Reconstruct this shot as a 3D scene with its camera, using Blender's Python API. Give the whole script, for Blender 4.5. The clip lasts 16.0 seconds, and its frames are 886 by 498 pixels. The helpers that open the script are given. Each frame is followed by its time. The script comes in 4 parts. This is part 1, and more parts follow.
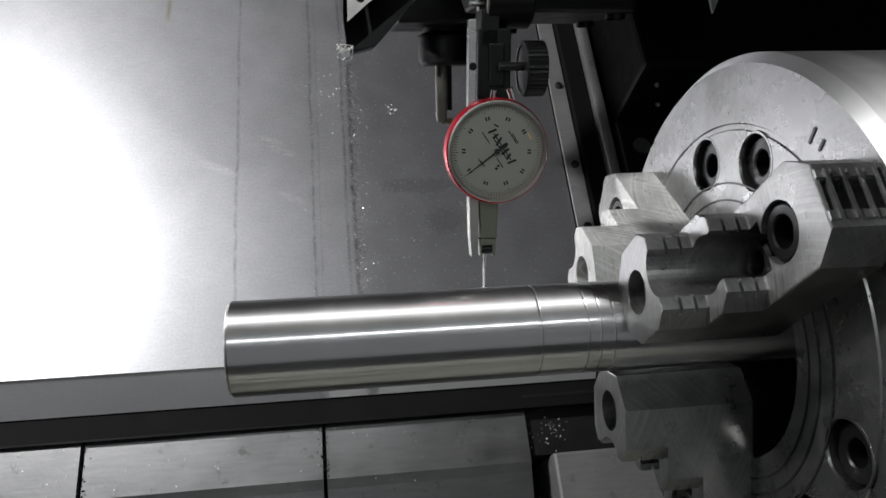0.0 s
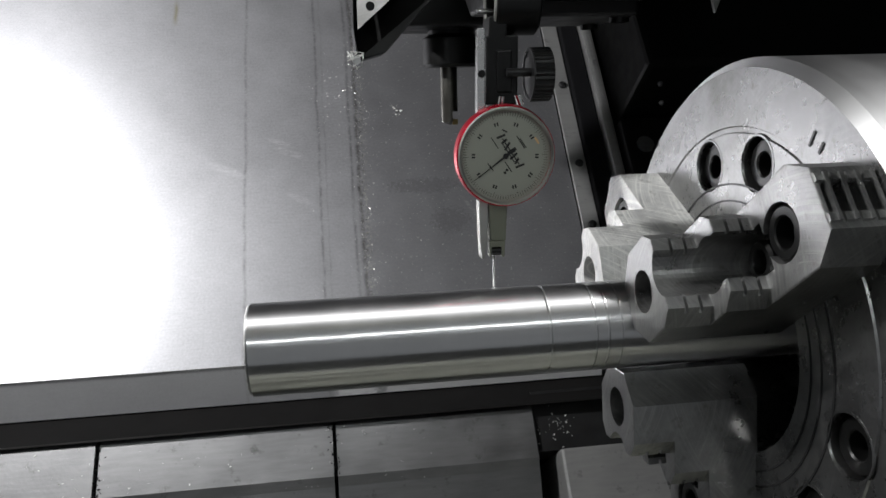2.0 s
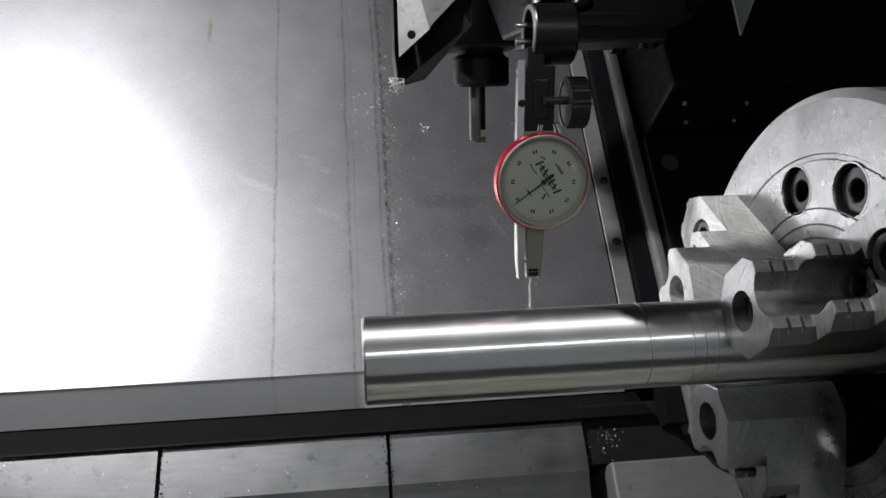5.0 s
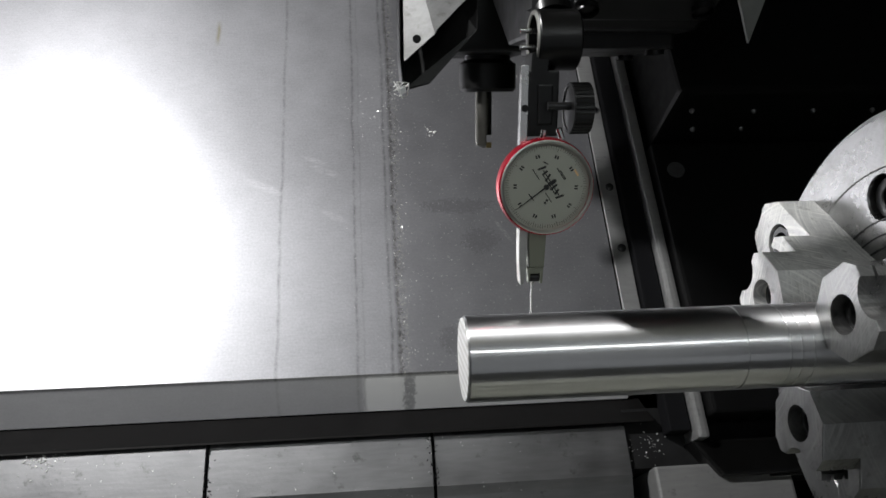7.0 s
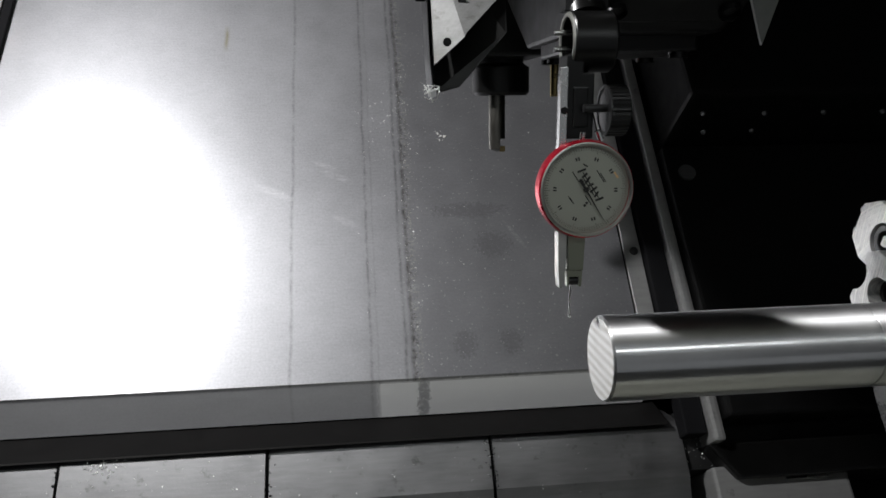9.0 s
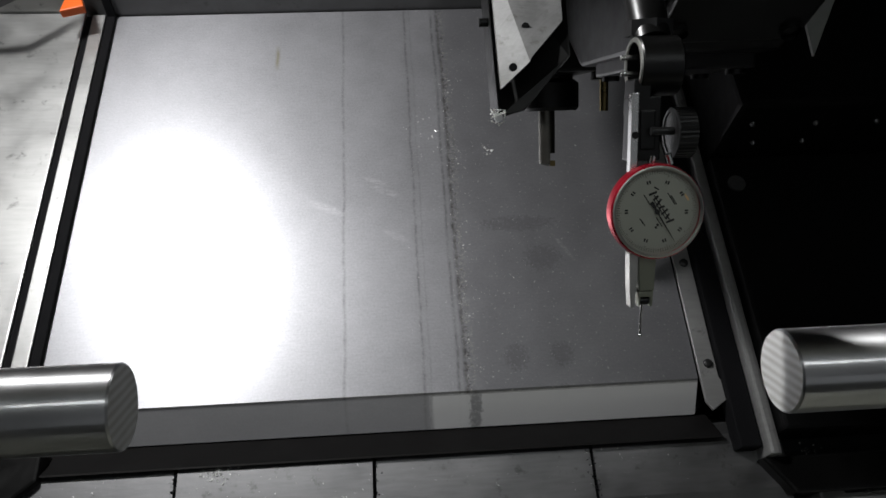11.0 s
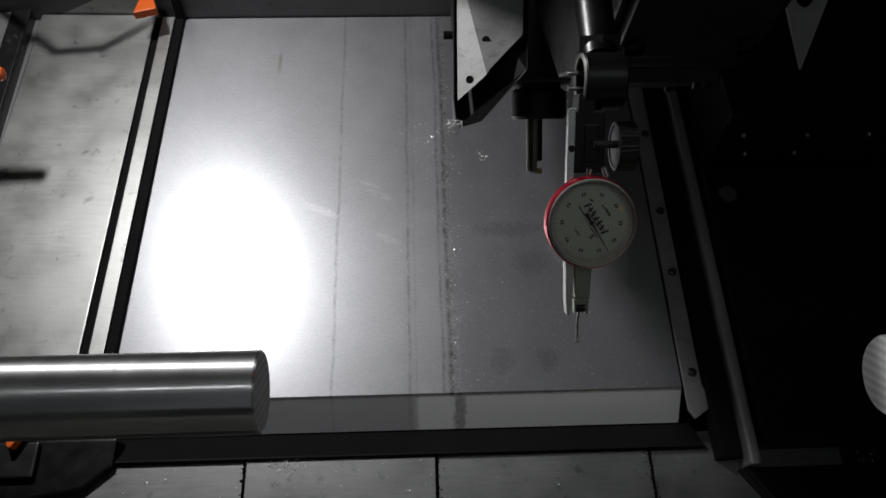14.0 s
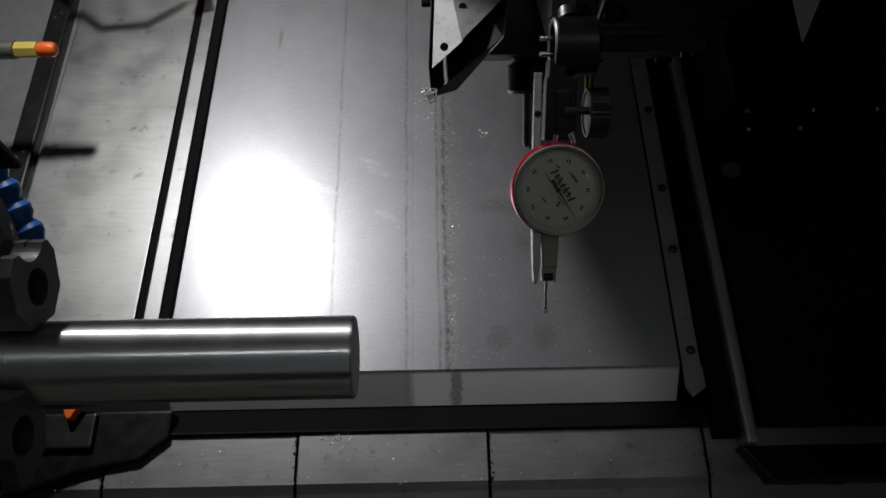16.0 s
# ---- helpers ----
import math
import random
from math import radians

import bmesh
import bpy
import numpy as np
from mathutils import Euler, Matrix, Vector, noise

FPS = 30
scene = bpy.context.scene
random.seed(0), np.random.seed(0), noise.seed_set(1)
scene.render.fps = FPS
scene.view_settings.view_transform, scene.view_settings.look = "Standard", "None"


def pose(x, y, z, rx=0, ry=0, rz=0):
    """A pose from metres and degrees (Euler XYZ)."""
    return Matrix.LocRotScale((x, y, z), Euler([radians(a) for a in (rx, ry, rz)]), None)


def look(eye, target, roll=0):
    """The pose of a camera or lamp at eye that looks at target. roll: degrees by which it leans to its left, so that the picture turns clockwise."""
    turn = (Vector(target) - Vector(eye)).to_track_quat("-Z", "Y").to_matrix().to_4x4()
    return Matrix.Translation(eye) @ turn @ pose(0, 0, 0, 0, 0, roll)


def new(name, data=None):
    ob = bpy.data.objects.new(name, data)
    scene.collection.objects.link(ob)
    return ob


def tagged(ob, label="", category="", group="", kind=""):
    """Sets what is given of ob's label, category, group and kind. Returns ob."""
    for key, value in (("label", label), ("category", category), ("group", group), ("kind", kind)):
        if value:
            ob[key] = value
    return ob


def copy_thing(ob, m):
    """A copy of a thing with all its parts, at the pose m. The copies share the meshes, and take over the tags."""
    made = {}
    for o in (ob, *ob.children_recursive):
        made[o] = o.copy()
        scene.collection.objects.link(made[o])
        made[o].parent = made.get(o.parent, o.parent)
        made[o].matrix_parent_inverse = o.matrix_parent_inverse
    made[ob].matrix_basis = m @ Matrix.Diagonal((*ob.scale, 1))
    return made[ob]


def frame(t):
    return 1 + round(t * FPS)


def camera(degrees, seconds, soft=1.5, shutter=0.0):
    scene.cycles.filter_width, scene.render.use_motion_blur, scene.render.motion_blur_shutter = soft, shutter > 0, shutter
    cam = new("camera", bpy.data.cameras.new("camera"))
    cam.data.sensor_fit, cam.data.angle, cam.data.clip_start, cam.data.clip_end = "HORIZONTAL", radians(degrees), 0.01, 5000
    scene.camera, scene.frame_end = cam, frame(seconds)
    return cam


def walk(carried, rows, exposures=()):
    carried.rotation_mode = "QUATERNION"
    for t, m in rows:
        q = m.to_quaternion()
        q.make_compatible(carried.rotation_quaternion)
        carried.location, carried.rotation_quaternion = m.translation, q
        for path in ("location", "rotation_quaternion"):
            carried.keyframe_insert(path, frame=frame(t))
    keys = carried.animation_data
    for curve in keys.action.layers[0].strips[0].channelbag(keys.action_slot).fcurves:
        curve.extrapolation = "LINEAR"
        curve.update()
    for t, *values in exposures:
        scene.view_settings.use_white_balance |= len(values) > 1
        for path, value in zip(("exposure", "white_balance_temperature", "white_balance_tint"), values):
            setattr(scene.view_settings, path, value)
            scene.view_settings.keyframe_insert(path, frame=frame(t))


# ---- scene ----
cam = camera(61.3, 16.0, 1.6, 0.3)
PATH = [
    (0, (0.1278, -0.4492, 0.7146), (0.4031, 0.4009, -1.0747), 13.47),
    (0.5, (0.1273, -0.4509, 0.7167), (0.4026, 0.3948, -1.0746), 13.35),
    (1, (0.1227, -0.4523, 0.7208), (0.3951, 0.3904, -1.0724), 13.00),
    (1.5, (0.1249, -0.4512, 0.7233), (0.3950, 0.3917, -1.0702), 12.75),
    (2, (0.1237, -0.4510, 0.7231), (0.3883, 0.3942, -1.0701), 12.46),
    (2.5, (0.1232, -0.4507, 0.7261), (0.3773, 0.3998, -1.0661), 11.76),
    (3, (0.1232, -0.4488, 0.7261), (0.3664, 0.4051, -1.0660), 10.82),
    (3.5, (0.1194, -0.4475, 0.7255), (0.3532, 0.4137, -1.0644), 10.42),
    (4, (0.1149, -0.4479, 0.7279), (0.3455, 0.4183, -1.0600), 10.54),
    (4.5, (0.1000, -0.4508, 0.7345), (0.3264, 0.4208, -1.0513), 10.44),
    (7, (0.0460, -0.4526, 0.7357), (0.2498, 0.4374, -1.0437), 9.86),
    (7.5, (0.0338, -0.4507, 0.7324), (0.2398, 0.4398, -1.0466), 9.92),
    (8, (0.0206, -0.4497, 0.7320), (0.2298, 0.4419, -1.0460), 10.15),
    (8.5, (-0.0020, -0.4502, 0.7321), (0.2085, 0.4445, -1.0443), 9.81),
    (9, (-0.0135, -0.4505, 0.7319), (0.2013, 0.4501, -1.0409), 9.90),
    (9.5, (-0.0351, -0.4468, 0.7438), (0.1777, 0.4630, -1.0246), 8.84),
    (10, (-0.0419, -0.4458, 0.7356), (0.1455, 0.4740, -1.0304), 8.56),
    (10.2, (-0.0511, -0.4461, 0.7339), (0.1159, 0.4751, -1.0334), 6.29),
    (12.3, (-0.0965, -0.4515, 0.7610), (0.0013, 0.4830, -1.0046), 4.05),
    (12.5, (-0.0983, -0.4511, 0.7603), (0.0008, 0.4866, -1.0034), 3.59),
    (13, (-0.1074, -0.4534, 0.7594), (-0.0166, 0.4871, -1.0034), 3.31),
    (13.5, (-0.1178, -0.4539, 0.7581), (-0.0394, 0.4845, -1.0064), 3.10),
    (14, (-0.1253, -0.4553, 0.7562), (-0.0575, 0.4802, -1.0102), 2.51),
    (14.5, (-0.1320, -0.4565, 0.7545), (-0.0756, 0.4692, -1.0175), 1.85),
    (15, (-0.1420, -0.4591, 0.7525), (-0.0967, 0.4618, -1.0223), 1.28),
    (15.5, (-0.1541, -0.4604, 0.7490), (-0.1240, 0.4503, -1.0314), 0.41),
    (16, (-0.1584, -0.4601, 0.7502), (-0.1417, 0.4357, -1.0378), -0.10),
]
# how far the carriage has run towards the headstock (-x), by time
RUN = [(0, 0.0000), (0.5, 0.0000), (1, 0.0000), (1.5, 0.0000), (2, 0.0002), (2.5, 0.0001), (3, 0.0002), (3.5, 0.0024), (4, 0.0084), (4.5, 0.0176), (7, 0.0692), (7.5, 0.0802), (8, 0.0907), (8.5, 0.1009), (9, 0.1113), (9.5, 0.1220), (10, 0.1340), (10.2, 0.1391), (12.3, 0.1944), (12.5, 0.1996), (13, 0.2127), (13.5, 0.2256), (14, 0.2392), (14.5, 0.2526), (15, 0.2666), (15.5, 0.2808), (16, 0.2956)]
walk(cam, [(t, look(eye, target, roll)) for t, eye, target, roll in PATH],
     [(0, 0.4), (4.5, 0.5), (7, 0.45), (9, 0.2), (12.5, -0.58), (16, -1.08)])

# ---- world and light ----
world = bpy.data.worlds.new("world")
scene.world = world
world.use_nodes = True
wn = world.node_tree.nodes["Background"]
wn.inputs[0].default_value = (0.92, 0.96, 1.0, 1)
wn.inputs[1].default_value = 0.16

LAMP = Vector((-0.534, 0.270, 0.72))
AIM = Vector((0.05, -0.16, 0.12))


def area_lamp(name, at, target, size, watts, colour):
    d = bpy.data.lights.new(name, "AREA")
    d.shape, d.size, d.energy, d.color = "DISK", size, watts, colour
    ob = new(name, d)
    ob.matrix_world = look(at, target)
    return ob


area_lamp("work_light", LAMP, AIM, 0.065, 9.0, (0.99, 0.99, 0.992))


# ---- materials ----
class Mat:
    """A principled material with a small node kit."""

    def __init__(self, name, colour=(0.5, 0.5, 0.5), rough=0.5, metal=0.0, spec=0.5):
        self.m = bpy.data.materials.new(name)
        self.m.use_nodes = True
        self.t = self.m.node_tree
        self.b = self.t.nodes["Principled BSDF"]
        self.b.inputs["Base Color"].default_value = (*colour, 1)
        self.b.inputs["Roughness"].default_value = rough
        self.b.inputs["Metallic"].default_value = metal
        self.b.inputs["Specular IOR Level"].default_value = spec
        self.coord = self.n("ShaderNodeTexCoord").outputs["Object"]

    def n(self, kind, **props):
        node = self.t.nodes.new(kind)
        for k, v in props.items():
            if k == "operation":
                node.operation = v
            elif k == "data_type":
                node.data_type = v
            elif k == "blend_type":
                node.blend_type = v
        return node

    def put(self, socket, value):
        if isinstance(value, (int, float, tuple)):
            socket.default_value = value
        else:
            self.t.links.new(value, socket)

    def math(self, op, a, b=0.0, c=0.0):
        node = self.n("ShaderNodeMath", operation=op)
        self.put(node.inputs[0], a), self.put(node.inputs[1], b), self.put(node.inputs[2], c)
        return node.outputs[0]

    def stretch(self, x, y, z):
        node = self.n("ShaderNodeMapping")
        self.t.links.new(self.coord, node.inputs[0])
        node.inputs["Scale"].default_value = (x, y, z)
        return node.outputs[0]

    def noise(self, scale, detail=4.0, rough=0.6, at=None):
        node = self.n("ShaderNodeTexNoise")
        self.put(node.inputs["Vector"], at or self.coord)
        node.inputs["Scale"].default_value, node.inputs["Detail"].default_value = scale, detail
        node.inputs["Roughness"].default_value = rough
        return node.outputs[0]

    def ramp(self, value, lo, hi, a=0.0, b=1.0):
        node = self.n("ShaderNodeMapRange")
        self.put(node.inputs[0], value)
        for k, v in zip((1, 2, 3, 4), (lo, hi, a, b)):
            node.inputs[k].default_value = v
        return node.outputs[0]

    def mix(self, fac, a, b):
        node = self.n("ShaderNodeMix", data_type="RGBA")
        self.put(node.inputs[0], fac)
        self.put(node.inputs[6], (*a, 1) if isinstance(a, tuple) else a)
        self.put(node.inputs[7], (*b, 1) if isinstance(b, tuple) else b)
        return node.outputs[2]

    def colour(self, value):
        self.put(self.b.inputs["Base Color"], value)
        return self

    def rough(self, value):
        self.put(self.b.inputs["Roughness"], value)
        return self

    def bump(self, height, strength=0.2, dist=0.001):
        node = self.n("ShaderNodeBump")
        self.put(node.inputs["Height"], height)
        node.inputs["Strength"].default_value, node.inputs["Distance"].default_value = strength, dist
        self.t.links.new(node.outputs[0], self.b.inputs["Normal"])
        return self

    def xyz(self):
        node = self.n("ShaderNodeSeparateXYZ")
        self.t.links.new(self.coord, node.inputs[0])
        return node.outputs


def line_at(k, axis, at, half, wob=None):
    """1 on a thin line axis = at, fading over half."""
    d = k.math("SUBTRACT", axis, at)
    if wob is not None:
        d = k.math("ADD", d, wob)
    return k.ramp(k.math("ABSOLUTE", d), 0.0, half, 1.0, 0.0)


def blob(k, x, y, x0, y0, rx, ry, wob):
    """1 in the middle of a ragged oval, 0 outside."""
    dx = k.math("DIVIDE", k.math("SUBTRACT", x, x0), rx)
    dy = k.math("DIVIDE", k.math("SUBTRACT", y, y0), ry)
    d = k.math("ADD", k.math("MULTIPLY", dx, dx), k.math("MULTIPLY", dy, dy))
    return k.ramp(k.math("ADD", d, wob), 0.35, 1.0, 1.0, 0.0)


def sheet_steel():
    k = Mat("sheet_steel", metal=0.84)
    x, y, z = k.xyz()
    big, mid, fine = k.noise(4), k.noise(26, 6, 0.7), k.noise(420, 3)
    brush = k.noise(55, 3, at=k.stretch(1, 12, 1))
    tone = k.math("ADD", k.math("MULTIPLY", big, 0.28), k.math("MULTIPLY", mid, 0.24))
    tone = k.math("ADD", tone, k.math("ADD", k.math("MULTIPLY", fine, 0.32), k.math("MULTIPLY", brush, 0.16)))
    base = k.mix(tone, (0.18, 0.18, 0.190), (0.74, 0.74, 0.775))
    # right of the weld seam the turret's shade is painted in as darker steel
    base = k.mix(k.ramp(x, 0.135, 0.165, 0.0, 0.45), base, (0.20, 0.20, 0.21))
    # coolant runs and rub marks along the seams
    wob = k.math("MULTIPLY", k.math("SUBTRACT", k.noise(9, 5, 0.7), 0.5), 0.008)
    gaps = k.ramp(k.noise(75, 6, 0.8), 0.34, 0.66)
    worn = None
    for at, half, amount in ((0.022, 0.0026, 0.5), (0.103, 0.0026, 0.62), (0.110, 0.0020, 0.25), (0.139, 0.0026, 0.62), (0.147, 0.0040, 0.95), (0.152, 0.012, 0.28), (0.104, 0.010, 0.12)):
        s = k.math("MULTIPLY", k.math("MULTIPLY", line_at(k, x, at, half, wob), gaps), amount)
        worn = s if worn is None else k.math("MAXIMUM", worn, s)
    base = k.mix(worn, base, (0.05, 0.046, 0.04))
    grit = k.math("MULTIPLY", line_at(k, x, 0.1515, 0.007, wob), k.ramp(k.noise(260, 3, 0.8), 0.53, 0.60))
    base = k.mix(k.math("MULTIPLY", grit, 0.6), base, (0.62, 0.61, 0.55))
    soot = k.math("MULTIPLY", line_at(k, x, 0.1500, 0.006, wob), k.ramp(k.noise(190, 4, 0.8), 0.55, 0.63))
    base = k.mix(k.math("MULTIPLY", soot, 0.75), base, (0.04, 0.036, 0.03))
    rag = k.math("MULTIPLY", k.math("SUBTRACT", k.noise(210, 5, 0.75), 0.47), 4.0)
    light = None
    for x0, y0, rx, ry in ((0.000, 0.001, 0.017, 0.007), (0.008, -0.003, 0.012, 0.006), (0.072, 0.019, 0.016, 0.006), (0.060, 0.034, 0.014, 0.005),
                           (0.080, -0.04, 0.012, 0.006), (0.270, -0.065, 0.003, 0.02)):
        s = blob(k, k.math("ADD", x, k.math("MULTIPLY", y, 0.6)), k.math("ADD", y, k.math("MULTIPLY", x, 0.35)), x0 + 0.6 * y0, y0 + 0.35 * x0, rx, ry, rag)
        light = s if light is None else k.math("MAXIMUM", light, s)
    light = k.math("MULTIPLY", light, k.ramp(k.noise(120, 5, 0.75, at=k.stretch(1, 3, 1)), 0.42, 0.66))
    base = k.mix(k.math("MULTIPLY", light, 0.30), base, (0.93, 0.93, 0.94))
    dark = None
    for x0, y0, rx, ry in ((0.2498, -0.190, 0.014, 0.016), (0.201, -0.190, 0.016, 0.018), (0.246, -0.228, 0.008, 0.008), (0.155, -0.238, 0.006, 0.022), (0.243, -0.075, 0.025, 0.02), (0.22, -0.03, 0.05, 0.012)):
        s = blob(k, x, y, x0, y0, rx, ry, rag)
        dark = s if dark is None else k.math("MAXIMUM", dark, s)
    base = k.mix(k.math("MULTIPLY", dark, 0.24), base, (0.10, 0.10, 0.10))
    fleck = k.math("MULTIPLY", k.ramp(k.noise(330, 1), 0.70, 0.73), k.ramp(x, 0.09, 0.16))
    base = k.mix(k.math("MULTIPLY", fleck, 0.4), base, (0.95, 0.95, 0.95))
    stain = k.math("MULTIPLY", line_at(k, x, -0.062, 0.004, wob), k.math("MULTIPLY", k.ramp(y, 0.205, 0.22), k.ramp(y, 0.25, 0.235)))
    base = k.mix(k.math("MULTIPLY", stain, 0.6), base, (0.25, 0.22, 0.08))
    # the front lip is rubbed towards the tailstock end; its reflection there is painted pale
    lip = k.math("MULTIPLY", k.ramp(y, -0.2275, -0.2255, 1.0, 0.0), k.ramp(k.math("ADD", x, k.math("MULTIPLY", wob, 1.5)), 0.106, 0.112))
    gap = k.math("SUBTRACT", 1.0, blob(k, x, y, 0.155, -0.240, 0.007, 0.05, rag))
    lip = k.math("MULTIPLY", lip, gap)
    lip_gleam = k.math("MULTIPLY", lip, k.ramp(x, 0.145, 0.165, 1.0, 0.95))
    base = k.mix(k.math("MULTIPLY", lip_gleam, 0.9), base, (0.95, 0.95, 0.95))
    # the rest of the lip is lifted too, for light from the front
    dull = k.ramp(y, -0.2275, -0.2255, 1.0, 0.0)
    base = k.mix(k.math("MULTIPLY", k.math("SUBTRACT", dull, k.math("MULTIPLY", lip_gleam, dull)), 0.42), base, (0.56, 0.56, 0.57))
    k.put(k.b.inputs["Metallic"], k.math("SUBTRACT", 0.84, k.math("MAXIMUM", k.math("MULTIPLY", lip_gleam, 0.74), k.math("MULTIPLY", dull, 0.67))))
    k.colour(base)
    r = k.math("ADD", k.ramp(k.noise(140, 4), 0.3, 0.7, 0.275, 0.325), k.math("MULTIPLY", big, 0.04))
    k.rough(k.math("SUBTRACT", k.math("ADD", r, k.math("MULTIPLY", light, 0.12)), k.math("MULTIPLY", lip, 0.10)))
    k.bump(k.math("ADD", k.math("MULTIPLY", fine, 0.6), brush), 0.06, 0.0006)
    along = k.n("ShaderNodeCombineXYZ")
    along.inputs[0].default_value = 1.0
    k.b.inputs["Anisotropic"].default_value = 0.28
    k.b.inputs["Anisotropic Rotation"].default_value = 0.25
    k.t.links.new(along.outputs[0], k.b.inputs["Tangent"])
    # a film of dried coolant scatters the light more widely
    film = k.n("ShaderNodeBsdfPrincipled")
    k.put(film.inputs["Metallic"], k.math("SUBTRACT", 0.93, k.math("MULTIPLY", dull, 0.75)))
    k.put(film.inputs["Base Color"], base)
    k.put(film.inputs["Roughness"], k.ramp(mid, 0.3, 0.7, 0.50, 0.58))
    blend = k.n("ShaderNodeMixShader")
    k.put(blend.inputs[0], k.math("SUBTRACT", k.ramp(big, 0.3, 0.7, 0.42, 0.58), k.math("MULTIPLY", lip, 0.3)))
    k.t.links.new(k.b.outputs[0], blend.inputs[1])
    k.t.links.new(film.outputs[0], blend.inputs[2])
    k.t.links.new(blend.outputs[0], k.t.nodes["Material Output"].inputs["Surface"])
    return k.m


def plate_steel(name, lo, hi, r0, r1, metal=1.0):
    k = Mat(name, metal=metal)
    mid, fine = k.noise(22), k.noise(300, 2)
    streak = k.noise(30, 4, at=k.stretch(1.2, 9, 1))
    base = k.mix(k.math("ADD", k.math("MULTIPLY", mid, 0.5), k.math("MULTIPLY", streak, 0.5)), lo, hi)
    dirt = k.ramp(k.noise(60, 5, 0.7), 0.60, 0.72)
    k.colour(k.mix(k.math("MULTIPLY", dirt, 0.55), base, (0.07, 0.07, 0.065)))
    k.rough(k.ramp(mid, 0.3, 0.7, r0, r1))
    k.bump(k.math("ADD", fine, streak), 0.12, 0.0006)
    return k.m


def turned_steel():
    """Bright turned bar: fine rings round its axis spread the light along it."""
    k = Mat("turned_steel", metal=1.0)
    rings = k.noise(1500, 2, at=k.stretch(1, 0.01, 0.01))
    broad = k.noise(70, 4, at=k.stretch(1, 0.04, 0.04))
    smear = k.noise(35, 4, 0.65, at=k.stretch(1, 3, 3))
    tone = k.mix(broad, (0.78, 0.78, 0.78), (0.92, 0.92, 0.93))
    tan = k.n("ShaderNodeTangent")
    tan.direction_type, tan.axis = "RADIAL", "X"
    k.colour(tone)
    k.rough(k.math("ADD", k.ramp(broad, 0.3, 0.7, 0.52, 0.60), k.math("MULTIPLY", smear, 0.08)))
    k.bump(rings, 0.06, 0.0001)
    fine = k.n("ShaderNodeBsdfPrincipled")
    fine.inputs["Metallic"].default_value = 1.0
    k.put(fine.inputs["Base Color"], tone)
    k.put(fine.inputs["Roughness"], k.math("ADD", k.ramp(broad, 0.3, 0.7, 0.13, 0.19), k.math("MULTIPLY", smear, 0.06)))
    for node, amount in ((k.b, 0.98), (fine, 0.85)):
        node.inputs["Anisotropic"].default_value = amount
        node.inputs["Anisotropic Rotation"].default_value = 0.25
        k.t.links.new(tan.outputs[0], node.inputs["Tangent"])
    blend = k.n("ShaderNodeMixShader")
    blend.inputs[0].default_value = 0.38
    k.t.links.new(k.b.outputs[0], blend.inputs[1])
    k.t.links.new(fine.outputs[0], blend.inputs[2])
    k.t.links.new(blend.outputs[0], k.t.nodes["Material Output"].inputs["Surface"])
    return k.m


def sawn_steel():
    k = Mat("sawn_steel", rough=0.5, metal=0.35)
    w = k.n("ShaderNodeTexWave")
    k.put(w.inputs["Vector"], k.stretch(0, 1, 0.8))
    w.inputs["Scale"].default_value, w.inputs["Distortion"].default_value = 120, 0.8
    w.bands_direction = "DIAGONAL"
    k.colour(k.mix(k.math("MULTIPLY", w.outputs[1], k.ramp(k.noise(30), 0.3, 0.6, 0.5, 1.0)), (0.80, 0.80, 0.79), (0.54, 0.53, 0.50)))
    k.bump(w.outputs[1], 0.15, 0.0004)
    return k.m


def ground_steel(name, tone=0.5, rough=0.30, marks=0.35, metal=0.8):
    k = Mat(name, metal=metal)
    arcs = None
    for centre, seed in (((0.07, 0.03, -0.05), 0.0), ((-0.09, -0.06, 0.07), 3.0)):
        far = k.n("ShaderNodeVectorMath", operation="DISTANCE")
        k.t.links.new(k.coord, far.inputs[0])
        far.inputs[1].default_value = centre
        ring = k.n("ShaderNodeCombineXYZ")
        k.put(ring.inputs[0], far.outputs["Value"])
        ring.inputs[1].default_value = seed
        lines = k.ramp(k.noise(900, 3, 0.7, at=ring.outputs[0]), 0.42, 0.68)
        lines = k.math("MULTIPLY", lines, k.ramp(k.noise(38 + 9 * seed, 3), 0.36, 0.54))
        arcs = lines if arcs is None else k.math("MAXIMUM", arcs, lines)
    blot, grime = k.noise(42, 5, 0.68), k.noise(16, 5, 0.7)
    fine = k.noise(600, 2)
    c = k.mix(k.ramp(blot, 0.35, 0.7), (tone * 0.60,) * 3, (tone,) * 3)
    c = k.mix(k.math("MULTIPLY", arcs, marks), c, (min(1, tone * 1.5), min(1, tone * 1.5), min(1, tone * 1.42)))
    c = k.mix(k.math("MULTIPLY", k.ramp(grime, 0.52, 0.68), 0.45), c, (0.10, 0.10, 0.09))
    k.colour(k.mix(k.math("MULTIPLY", k.ramp(k.noise(150, 4), 0.6, 0.72), 0.5), c, (0.12, 0.115, 0.10)))
    k.rough(k.ramp(blot, 0.3, 0.75, rough - 0.06, rough + 0.14))
    k.bump(k.math("ADD", k.math("MULTIPLY", arcs, marks), k.math("MULTIPLY", fine, 0.5)), 0.40, 0.0003)
    k.put(k.b.inputs["Metallic"], k.math("SUBTRACT", metal, k.math("MULTIPLY", arcs, 0.55 * marks)))
    return k.m


